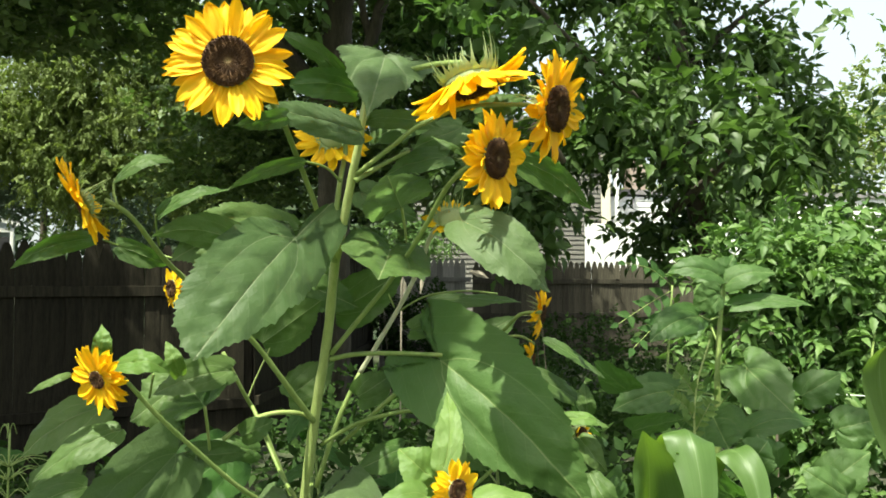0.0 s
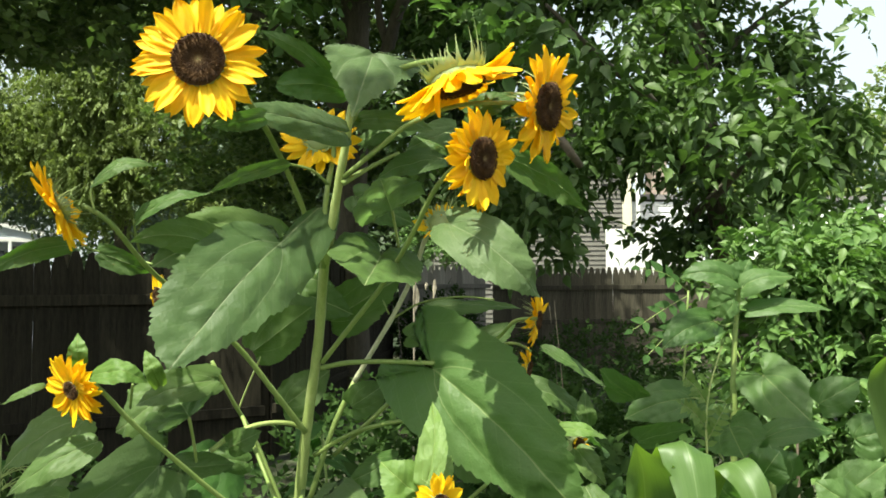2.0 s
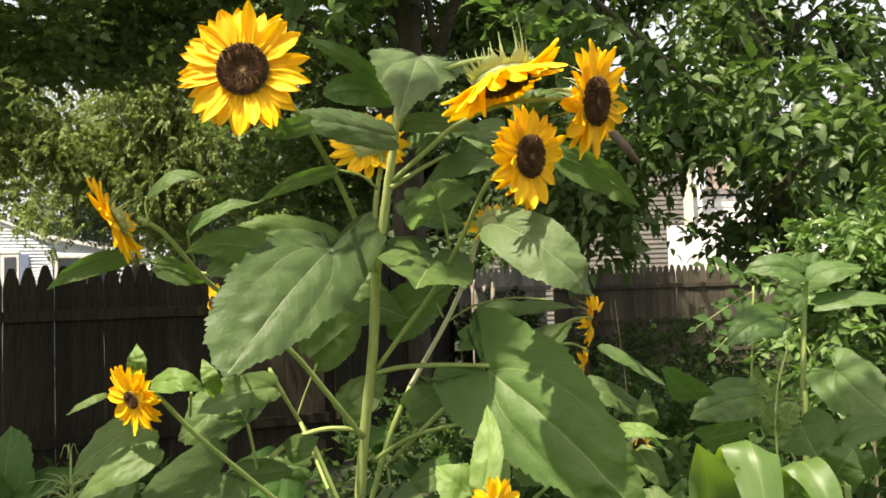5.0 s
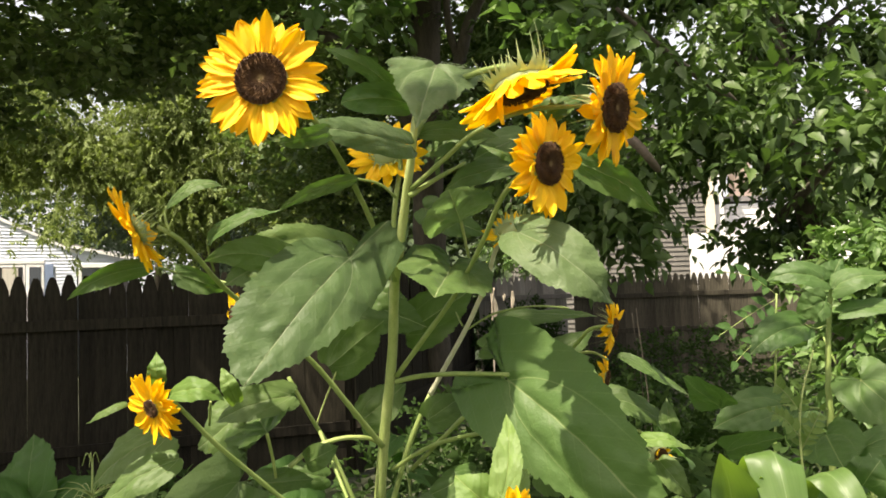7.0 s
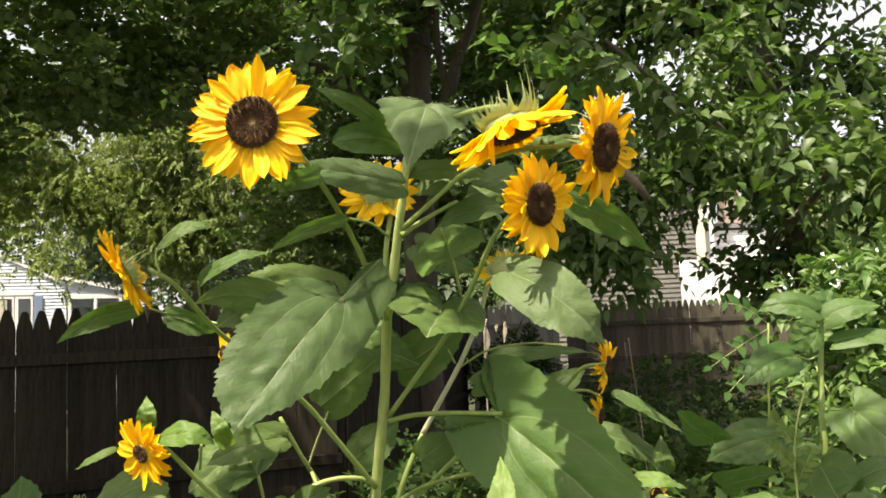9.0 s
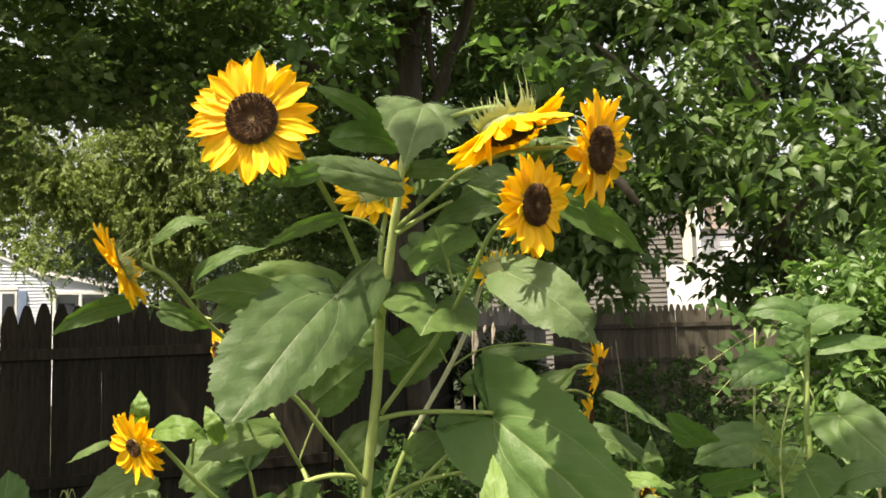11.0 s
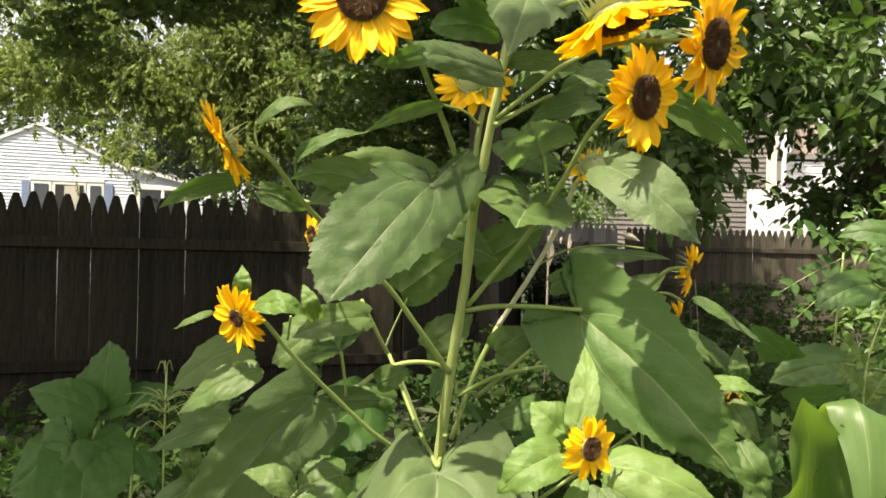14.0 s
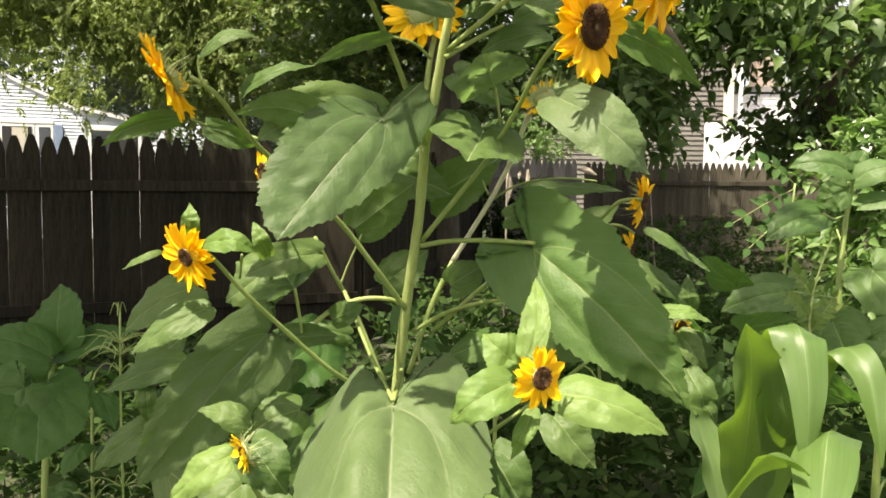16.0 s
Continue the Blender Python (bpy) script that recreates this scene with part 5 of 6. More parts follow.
tube(plant, "branch", [(-0.188, 1.54, 1.161), (-0.047, 1.465, 1.29), (0.047, 1.433, 1.331), (0.101, 1.406, 1.374), (0.127, 1.376, 1.402), (0.16, 1.359, 1.407)], 0.0039, 0.0025, stem_mat)
tube(plant, "branch", [(0.084, 1.435, 1.358), (0.129, 1.42, 1.364), (0.156, 1.426, 1.35)], 0.0025, 0.0019, stem_mat)
tube(plant, "branch", [(-0.087, 1.487, 0.987), (0.046, 1.464, 1.097), (0.135, 1.433, 1.182), (0.187, 1.395, 1.243), (0.216, 1.357, 1.219)], 0.0032, 0.0025, stem_mat)
tube(plant, "petiole", [(-0.417, 1.282, 1.493), (-0.457, 1.286, 1.504), (-0.499, 1.279, 1.513), (-0.509, 1.247, 1.52)], 0.0019, 0.0016, stem_mat)
tube(plant, "petiole", [(-0.426, 1.249, 1.511), (-0.416, 1.207, 1.534), (-0.41, 1.186, 1.552)], 0.0019, 0.0016, stem_mat)
tube(plant, "petiole", [(-0.462, 1.178, 1.565), (-0.466, 1.175, 1.585), (-0.464, 1.174, 1.602)], 0.0019, 0.0016, stem_mat)
# leaves round the upper stem
leaf(plant, (-0.092, 1.333, 1.829), (-0.101, 1.253, 1.753), (-0.114, 1.231, 1.699), (-0.93, 0.15, 0.33), 0.158, 0.02, 0.06, 0.04, old_mat, blunt=0.08, curl=0.08)
tube(plant, "petiole", [(-0.101, 1.373, 1.815), (-0.118, 1.423, 1.805), (-0.129, 1.329, 1.718)], 0.0034, 0.0034, stem_mat)
leaf(plant, (-0.129, 1.281, 1.689), (-0.188, 1.197, 1.693), (-0.249, 1.152, 1.7), (0.16, 0.36, 0.92), 0.052, 0.10, 0.34, 0.12, old_mat, blunt=0.65)
leaf(plant, (-0.144, 1.362, 1.772), (-0.193, 1.334, 1.778), (-0.251, 1.347, 1.776), (0.09, -0.43, 0.9), 0.052, 0.12, 0.36, 0.12, fresh_mat, blunt=0.85)
leaf(plant, (-0.161, 1.358, 1.788), (-0.208, 1.327, 1.83), (-0.275, 1.335, 1.864), (0.55, -0.5, 0.67), 0.034, 0, 0.36, 0.12, leaf_mat)
leaf(plant, (-0.213, 1.285, 1.643), (-0.264, 1.229, 1.62), (-0.316, 1.215, 1.591), (-0.25, -0.54, 0.8), 0.024, 0, 0.36, 0.12, leaf_mat)
leaf(plant, (-0.41, 1.186, 1.55), (-0.355, 1.171, 1.578), (-0.306, 1.196, 1.589), (-0.33, 0.6, 0.73), 0.032, 0.02, 0.36, 0.12, leaf_mat)
leaf(plant, (-0.464, 1.174, 1.601), (-0.419, 1.157, 1.625), (-0.382, 1.182, 1.626), (-0.29, 0.6, 0.75), 0.032, 0.02, 0.36, 0.12, leaf_mat)
leaf(plant, (-0.297, 1.236, 1.51), (-0.351, 1.196, 1.531), (-0.413, 1.178, 1.52), (0.09, -0.26, 0.96), 0.056, 0.05, 0.30, 0.12, leaf_mat)
leaf(plant, (-0.25, 1.332, 1.524), (-0.324, 1.251, 1.523), (-0.396, 1.215, 1.486), (-0.2, 0.14, 0.97), 0.111, 0.2, 0.36, 0.12, leaf_mat)
leaf(plant, (-0.227, 1.291, 1.527), (-0.274, 1.174, 1.447), (-0.329, 1.102, 1.351), (-0.71, 0.04, 0.7), 0.150, 0.38, (0.15, 0.45), 0.06, old_mat, far=0.10, blunt=(0.55, 0.90), curl=(0.25, 0.06), rear=0.45, hook=1.0)
leaf(plant, (-0.087, 1.396, 1.513), (-0.091, 1.307, 1.484), (-0.096, 1.238, 1.459), (-0.83, 0.35, 0.43), 0.150, 0.35, 0.30, 0.25, leaf_mat, curl=0.3)
leaf(plant, (-0.07, 1.381, 1.583), (-0.086, 1.462, 1.617), (-0.103, 1.542, 1.654), (0.94, -0.08, 0.33), 0.124, 0.25, 0.36, 0.3, young_mat)
leaf(plant, (0.006, 1.453, 1.675), (-0.048, 1.427, 1.663), (-0.098, 1.443, 1.64), (-0.32, 0.37, 0.87), 0.049, 0.12, 0.36, 0.12, leaf_mat)
leaf(plant, (0.027, 1.175, 1.543), (0.094, 1.123, 1.497), (0.148, 1.152, 1.44), (0.53, 0.41, 0.75), 0.085, 0.1, 0.4, 0.12, old_mat)
leaf(plant, (0.12, 1.388, 1.667), (0.182, 1.32, 1.62), (0.232, 1.292, 1.568), (0.30, -0.78, 0.54), 0.065, 0.05, 0.36, 0.12, leaf_mat)
leaf(plant, (0.176, 1.266, 1.742), (0.195, 1.25, 1.726), (0.219, 1.275, 1.72), (0.46, -0.03, 0.89), 0.043, 0, 0.36, 0.12, leaf_mat)
leaf(plant, (-0.125, 1.34, 1.718), (-0.059, 1.328, 1.718), (0.001, 1.358, 1.705), (0.06, 0.26, 0.96), 0.038, 0, 0.36, 0.12, leaf_mat)
leaf(plant, (0.039, 1.158, 1.63), (0.012, 1.133, 1.64), (-0.016, 1.148, 1.657), (0.38, 0.31, 0.87), 0.011, 0, 0.36, 0.12, leaf_mat)
leaf(plant, (0.053, 1.273, 1.714), (0.09, 1.257, 1.725), (0.13, 1.28, 1.744), (-0.38, 0.2, 0.9), 0.041, 0.12, 0.36, 0.12, leaf_mat)
leaf(plant, (-0.21, 1.099, 1.675), (-0.237, 1.076, 1.664), (-0.275, 1.092, 1.662), (-0.13, -0.45, 0.88), 0.027, 0.12, 0.36, 0.12, leaf_mat)
leaf(plant, (-0.514, 1.236, 1.521), (-0.547, 1.162, 1.506), (-0.587, 1.13, 1.474), (-0.26, -0.47, 0.85), 0.031, 0, 0.36, 0.12, leaf_mat)
leaf(plant, (-0.499, 1.28, 1.511), (-0.453, 1.267, 1.496), (-0.422, 1.293, 1.481), (0.39, -0.22, 0.9), 0.038, 0.12, 0.36, 0.12, leaf_mat)
leaf(plant, (-0.035, 1.421, 1.739), (-0.083, 1.396, 1.714), (-0.134, 1.412, 1.696), (-0.39, 0.37, 0.84), 0.055, 0.12, 0.36, 0.12, leaf_mat)
leaf(plant, (0.035, 1.481, 1.734), (-0.008, 1.458, 1.711), (-0.053, 1.473, 1.695), (-0.4, 0.37, 0.84), 0.062, 0.12, 0.36, 0.12, leaf_mat)
leaf(plant, (-0.339, 1.629, 1.484), (-0.249, 1.625, 1.446), (-0.167, 1.66, 1.407), (0.34, 0.3, 0.89), 0.105, 0.12, 0.36, 0.12, leaf_mat)
leaf(plant, (-0.216, 1.695, 1.395), (-0.144, 1.68, 1.44), (-0.075, 1.705, 1.484), (-0.49, -0.33, 0.81), 0.103, 0.12, 0.36, 0.12, leaf_mat)
leaf(plant, (-0.251, 1.519, 1.481), (-0.217, 1.505, 1.472), (-0.189, 1.529, 1.463), (0.23, 0.28, 0.93), 0.065, 0.12, 0.36, 0.12, leaf_mat)
leaf(plant, (-0.16, 1.617, 1.634), (-0.103, 1.608, 1.605), (-0.048, 1.638, 1.58), (0.37, 0.31, 0.88), 0.069, 0.12, 0.36, 0.12, leaf_mat)
# leaves round the middle of the stem
# a shaded leaf behind the stem, dark by its material
leaf(plant, (-0.417, 1.631, 1.125), (-0.465, 1.552, 1.089), (-0.531, 1.54, 1.04), (-0.5, 0.3, 0.75), 0.14, 0.15, 0.36, 0.12, deep_mat)
leaf(plant, (-0.326, 1.523, 1.348), (-0.261, 1.456, 1.389), (-0.208, 1.429, 1.426), (-0.61, 0.01, 0.79), 0.086, 0.12, 0.36, 0.12, leaf_mat)
leaf(plant, (-0.342, 1.341, 1.316), (-0.398, 1.314, 1.305), (-0.463, 1.329, 1.277), (-0.32, 0.29, 0.9), 0.055, 0.12, 0.36, 0.12, leaf_mat)
leaf(plant, (-0.377, 1.322, 1.262), (-0.412, 1.392, 1.271), (-0.448, 1.462, 1.281), (0.87, 0.07, 0.49), 0.114, 0.25, 0.36, 0.3, leaf_mat)
leaf(plant, (-0.447, 1.142, 1.341), (-0.4, 1.127, 1.349), (-0.373, 1.153, 1.329), (0.05, 0.58, 0.82), 0.036, 0, 0.36, 0.12, young_mat)
leaf(plant, (-0.473, 1.158, 1.348), (-0.463, 1.136, 1.375), (-0.471, 1.153, 1.398), (0.95, 0.31, -0.02), 0.026, 0, 0.36, 0.12, young_mat)
leaf(plant, (-0.503, 1.135, 1.333), (-0.523, 1.113, 1.322), (-0.562, 1.13, 1.306), (-0.39, 0.52, 0.76), 0.013, 0, 0.36, 0.12, leaf_mat)
leaf(plant, (-0.382, 1.213, 1.323), (-0.384, 1.19, 1.349), (-0.4, 1.206, 1.37), (0.88, 0.26, 0.39), 0.025, 0.12, 0.36, 0.12, young_mat)
leaf(plant, (-0.005, 1.397, 1.325), (0.12, 1.273, 1.226), (0.222, 1.246, 1.111), (0.62, -0.22, 0.75), 0.196, 0.26, 0.16, 0.10, fresh_mat, far=0.9, blunt=0.38, curl=0.16)
leaf(plant, (-0.003, 1.063, 1.212), (0.008, 1.079, 1.26), (0.005, 1.133, 1.307), (0.99, -0.13, -0.07), 0.038, 0.05, 0.36, 0.12, young_mat)
leaf(plant, (0.039, 1.085, 1.169), (0.107, 1.073, 1.159), (0.171, 1.098, 1.118), (0.2, 0.67, 0.71), 0.069, 0.08, 0.36, 0.12, young_mat)
leaf(plant, (-0.02, 1.048, 1.189), (-0.058, 1.021, 1.174), (-0.091, 1.034, 1.139), (-0.58, 0.41, 0.7), 0.058, 0.12, 0.36, 0.12, young_mat)
leaf(plant, (0.008, 1.079, 1.151), (-0.006, 1.054, 1.124), (-0.021, 1.069, 1.086), (-0.85, 0.42, 0.32), 0.027, 0, 0.36, 0.12, young_mat)
leaf(plant, (-0.006, 1.091, 1.194), (-0.031, 1.07, 1.22), (-0.058, 1.088, 1.239), (0.59, 0.4, 0.7), 0.061, 0.12, 0.36, 0.12, young_mat)
leaf(plant, (-0.002, 1.142, 1.189), (0.014, 1.126, 1.216), (0.029, 1.15, 1.235), (-0.83, 0.2, 0.53), 0.038, 0.12, 0.36, 0.12, young_mat)
leaf(plant, (-0.199, 1.23, 1.112), (-0.171, 1.064, 1.033), (-0.165, 1.016, 0.934), (0.92, 0.38, -0.05), 0.272, 0.22, 0.20, 0.26, old_mat, far=1.5, blunt=0.5, curl=(0.45, 0.40), crease=1.6)
leaf(plant, (-0.266, 1.338, 1.068), (-0.323, 1.303, 0.985), (-0.376, 1.307, 0.879), (-0.83, 0.35, 0.43), 0.168, 0.15, 0.36, 0.12, leaf_mat)
leaf(plant, (-0.408, 1.29, 1.193), (-0.479, 1.191, 1.1), (-0.544, 1.132, 0.998), (-0.40, -0.52, 0.70), 0.145, 0.12, 0.30, 0.10, old_mat, blunt=0.55, curl=0.1)
leaf(plant, (-0.353, 1.005, 1.099), (-0.387, 0.979, 1.08), (-0.429, 0.989, 1.037), (-0.59, 0.55, 0.59), 0.050, 0.05, 0.36, 0.12, young_mat)
leaf(plant, (-0.334, 1.009, 1.114), (-0.304, 0.991, 1.088), (-0.287, 1.01, 1.049), (0.67, 0.56, 0.49), 0.064, 0.12, 0.36, 0.12, leaf_mat)
leaf(plant, (-0.352, 1.067, 1.11), (-0.376, 1.046, 1.136), (-0.422, 1.06, 1.133), (0.14, 0.73, 0.67), 0.039, 0.02, 0.36, 0.12, leaf_mat)
leaf(plant, (-0.448, 1.168, 1.253), (-0.5, 1.139, 1.228), (-0.561, 1.147, 1.183), (-0.51, 0.57, 0.64), 0.054, 0.03, 0.36, 0.12, leaf_mat)
leaf(plant, (-0.547, 1.338, 1.259), (-0.6, 1.308, 1.234), (-0.66, 1.316, 1.184), (-0.55, 0.49, 0.68), 0.084, 0.12, 0.36, 0.12, leaf_mat)
leaf(plant, (-0.552, 1.306, 1.142), (-0.609, 1.277, 1.127), (-0.68, 1.284, 1.091), (-0.39, 0.52, 0.76), 0.054, 0.04, 0.36, 0.12, leaf_mat)
leaf(plant, (-0.605, 1.276, 1.107), (-0.591, 1.255, 1.083), (-0.597, 1.271, 1.049), (0.88, 0.47, 0.08), 0.032, 0, 0.36, 0.12, leaf_mat)
leaf(plant, (-0.595, 1.292, 1.044), (-0.638, 1.263, 1.017), (-0.693, 1.271, 0.968), (-0.59, 0.48, 0.64), 0.066, 0.05, 0.36, 0.12, leaf_mat)
leaf(plant, (-0.348, 1.258, 1.085), (-0.383, 1.232, 1.077), (-0.424, 1.244, 1.044), (-0.48, 0.51, 0.72), 0.078, 0.12, 0.36, 0.12, leaf_mat)
leaf(plant, (0.22, 1.271, 1.168), (0.238, 1.25, 1.129), (0.264, 1.27, 1.08), (0.82, 0.41, 0.4), 0.051, 0.02, 0.36, 0.12, leaf_mat)
leaf(plant, (0.183, 1.314, 1.245), (0.22, 1.298, 1.243), (0.262, 1.323, 1.226), (0.06, 0.78, 0.62), 0.028, 0, 0.36, 0.12, young_mat)
leaf(plant, (0.144, 1.515, 1.289), (0.209, 1.501, 1.264), (0.271, 1.526, 1.221), (0.33, 0.62, 0.72), 0.049, 0.12, 0.36, 0.12, leaf_mat)
leaf(plant, (0.259, 1.504, 1.212), (0.253, 1.486, 1.247), (0.254, 1.509, 1.278), (0.95, 0.31, 0.05), 0.035, 0, 0.36, 0.12, leaf_mat)
leaf(plant, (0.176, 1.485, 1.356), (0.232, 1.469, 1.324), (0.29, 1.494, 1.284), (0.31, 0.75, 0.59), 0.027, 0, 0.36, 0.12, leaf_mat)
leaf(plant, (0.214, 1.335, 1.211), (0.233, 1.315, 1.186), (0.259, 1.336, 1.154), (0.71, 0.41, 0.57), 0.042, 0, 0.36, 0.12, leaf_mat)
leaf(plant, (-0.157, 1.551, 1.245), (-0.123, 1.538, 1.268), (-0.093, 1.564, 1.286), (-0.55, 0.34, 0.76), 0.065, 0.12, 0.36, 0.12, leaf_mat)
leaf(plant, (-0.328, 1.373, 1.205), (-0.299, 1.358, 1.22), (-0.279, 1.381, 1.229), (-0.44, 0.19, 0.87), 0.042, 0.12, 0.36, 0.12, leaf_mat)
leaf(plant, (-0.309, 1.681, 1.228), (-0.261, 1.671, 1.264), (-0.221, 1.699, 1.296), (-0.62, 0.16, 0.76), 0.080, 0.12, 0.36, 0.12, leaf_mat)
leaf(plant, (0.022, 1.586, 1.358), (-0.015, 1.561, 1.363), (-0.054, 1.576, 1.366), (0.01, 0.58, 0.81), 0.035, 0.12, 0.36, 0.12, leaf_mat)
leaf(plant, (-0.062, 1.626, 1.366), (-0.009, 1.614, 1.385), (0.042, 1.643, 1.403), (-0.36, 0.53, 0.77), 0.056, 0.12, 0.36, 0.12, leaf_mat)
leaf(plant, (-0.031, 1.635, 1.419), (0.062, 1.628, 1.427), (0.156, 1.66, 1.415), (-0.09, 0.76, 0.64), 0.045, 0, 0.36, 0.12, leaf_mat)
leaf(plant, (0.053, 1.589, 1.348), (0.097, 1.577, 1.37), (0.142, 1.605, 1.39), (-0.43, 0.51, 0.74), 0.059, 0.12, 0.36, 0.12, leaf_mat)
leaf(plant, (0.003, 1.58, 1.318), (0.087, 1.571, 1.319), (0.165, 1.598, 1.278), (0.16, 0.45, 0.88), 0.119, 0.12, 0.36, 0.12, leaf_mat)
leaf(plant, (-0.068, 1.456, 1.172), (-0.108, 1.428, 1.156), (-0.152, 1.441, 1.133), (-0.43, 0.51, 0.74), 0.055, 0.12, 0.36, 0.12, leaf_mat)
leaf(plant, (0.045, 1.471, 1.173), (0.068, 1.453, 1.162), (0.093, 1.475, 1.145), (0.39, 0.55, 0.74), 0.073, 0.12, 0.36, 0.12, leaf_mat)
leaf(plant, (0.033, 1.309, 1.079), (0.064, 1.29, 1.045), (0.097, 1.311, 1), (0.64, 0.56, 0.53), 0.075, 0.12, 0.36, 0.12, leaf_mat)
leaf(plant, (-0.059, 1.243, 1.043), (-0.029, 1.223, 1.002), (-0.001, 1.242, 0.946), (0.75, 0.49, 0.45), 0.078, 0.12, 0.36, 0.12, leaf_mat)
leaf(plant, (-0.057, 1.04, 1.036), (-0.03, 1.022, 1.021), (-0.006, 1.042, 0.989), (0.54, 0.56, 0.63), 0.060, 0.12, 0.36, 0.12, leaf_mat)
leaf(plant, (-0.437, 1.501, 1.111), (-0.465, 1.475, 1.085), (-0.506, 1.487, 1.05), (-0.65, 0.4, 0.64), 0.079, 0.12, 0.36, 0.12, leaf_mat)
leaf(plant, (-0.447, 1.415, 1.292), (-0.476, 1.388, 1.26), (-0.521, 1.399, 1.225), (-0.66, 0.4, 0.64), 0.105, 0.12, 0.36, 0.12, leaf_mat)
leaf(plant, (-0.357, 1.378, 1.305), (-0.405, 1.352, 1.316), (-0.467, 1.364, 1.323), (0.02, 0.72, 0.7), 0.048, 0.12, 0.36, 0.12, leaf_mat)
leaf(plant, (-0.395, 1.143, 1.009), (-0.425, 1.117, 0.985), (-0.471, 1.127, 0.946), (-0.63, 0.4, 0.66), 0.069, 0.12, 0.36, 0.12, leaf_mat)
leaf(plant, (-0.564, 1.269, 0.974), (-0.502, 1.254, 0.938), (-0.457, 1.276, 0.887), (0.5, 0.56, 0.66), 0.088, 0.12, 0.36, 0.12, leaf_mat)
leaf(plant, (-0.387, 1.142, 0.986), (-0.333, 1.126, 0.951), (-0.292, 1.148, 0.901), (0.57, 0.48, 0.66), 0.091, 0.12, 0.36, 0.12, leaf_mat)
leaf(plant, (-0.425, 1.407, 1.169), (-0.373, 1.394, 1.173), (-0.331, 1.42, 1.17), (-0.09, 0.64, 0.77), 0.052, 0.12, 0.36, 0.12, leaf_mat)
leaf(plant, (-0.337, 1.519, 1.153), (-0.372, 1.495, 1.166), (-0.418, 1.509, 1.172), (0.1, 0.66, 0.74), 0.050, 0.12, 0.36, 0.12, leaf_mat)
leaf(plant, (-0.709, 1.463, 1.089), (-0.66, 1.452, 1.124), (-0.629, 1.479, 1.15), (-0.62, 0.33, 0.71), 0.076, 0.12, 0.36, 0.12, leaf_mat)
# flower heads
flower(plant, (-0.257, 0.987, 1.719), (0.09, -1, 0), 0.078, 0.031, 42, 0.0, 0.0, 1, "sunlit yellow flower head turned to the open side", full=1.10)
flower(plant, (-0.459, 1.111, 1.326), (-0.46, -0.82, -0.34), 0.049, 0.0125, 44, 0.05, 0.02, 2, "small yellow flower head low on a side shoot", full=1.25)
flower(plant, (0.073, 1.123, 1.622), (0.80, -0.58, -0.13), 0.069, 0.028, 42, 0.05, 0.08, 3, "golden flower head with a dark brown disc", full=1.35, loose=14.0)
flower(plant, (0.167, 1.208, 1.708), (0.84, -0.52, -0.16), 0.081, 0.034, 36, 0.05, 0.12, 4, "orange-yellow flower head seen at an angle", full=1.40, loose=14.0)
flower(plant, (0.041, 1.177, 1.735), (0.24, -0.13, -0.96), 0.093, 0.038, 28, 0.10, 0.10, 5, "nodding flower head with upright green bracts", bracts=1.4, sag=48.0, upright=True, full=1.2)
flower(plant, (-0.506, 1.161, 1.567), (-0.83, -0.28, -0.46), 0.066, 0.023, 34, 0.0, 0.03, 6, "orange flower head seen edge on", bracts=1.2, full=1.4, loose=11.0)
flower(plant, (0.017, 1.029, 1.2), (0.70, -0.72, -0.03), 0.039, 0.014, 22, 0.1, 0.0, 7, "small bright yellow flower head between pale leaves", full=1.3)
flower(plant, (-0.328, 0.974, 1.111), (-0.77, -0.58, -0.25), 0.026, 0.012, 16, 0.2, 0.6, 8, "half-opened small flower head", bracts=1.4)
flower(plant, (-0.186, 1.384, 1.695), (-0.12, 0.89, -0.44), 0.067, 0.022, 26, 0.1, 0.0, 9, "flower head turned away, seen from its back")
flower(plant, (0.013, 1.405, 1.56), (0.09, 0.63, -0.77), 0.051, 0.024, 20, 0.2, 0.0, 10, "shaded flower head turned away")
flower(plant, (0.165, 1.386, 1.403), (0.95, -0.27, -0.12), 0.042, 0.015, 32, 0.2, 0.0, 11, "small flower head seen edge on", bracts=1.3, full=1.2, loose=16.0)
flower(plant, (0.153, 1.438, 1.321), (0.95, -0.25, -0.17), 0.036, 0.013, 28, 0.2, 0.0, 12, "small shaded flower head seen edge on", bracts=1.3, full=1.3, loose=16.0)
flower(plant, (-0.458, 1.407, 1.446), (-0.72, -0.69, -0.07), 0.037, 0.015, 18, 0.1, 0.0, 13, "small flower head half hidden by a leaf", full=1.3)
flower(plant, (0.221, 1.346, 1.212), (0.47, -0.86, 0.2), 0.020, 0.012, 9, 0.0, 1.2, 14, "green flower bud just opening", bracts=2.0)
# young sunflowers by the fence
young_a = plant_root("young_sunflower", (-1.077, 1.751, 0), "young sunflower with broad dark green leaves and no flower", "sunflower")
tube(young_a, "stem", [(-1.074, 1.764, 1.051), (-1.083, 1.75, 0.913), (-1.092, 1.741, 0.709), (-1.103, 1.722, 0.065)], 0.006, 0.008, stem_mat)
leaf(young_a, (-1.074, 1.764, 1.048), (-1.065, 1.767, 1.125), (-1.092, 1.825, 1.195), (0.97, -0.22, -0.05), 0.152, 0.12, 0.36, 0.12, deep_mat)
leaf(young_a, (-1.061, 1.766, 1.051), (-0.966, 1.762, 1.086), (-0.888, 1.793, 1.095), (-0.27, 0.73, 0.62), 0.078, 0.12, 0.36, 0.12, deep_mat)
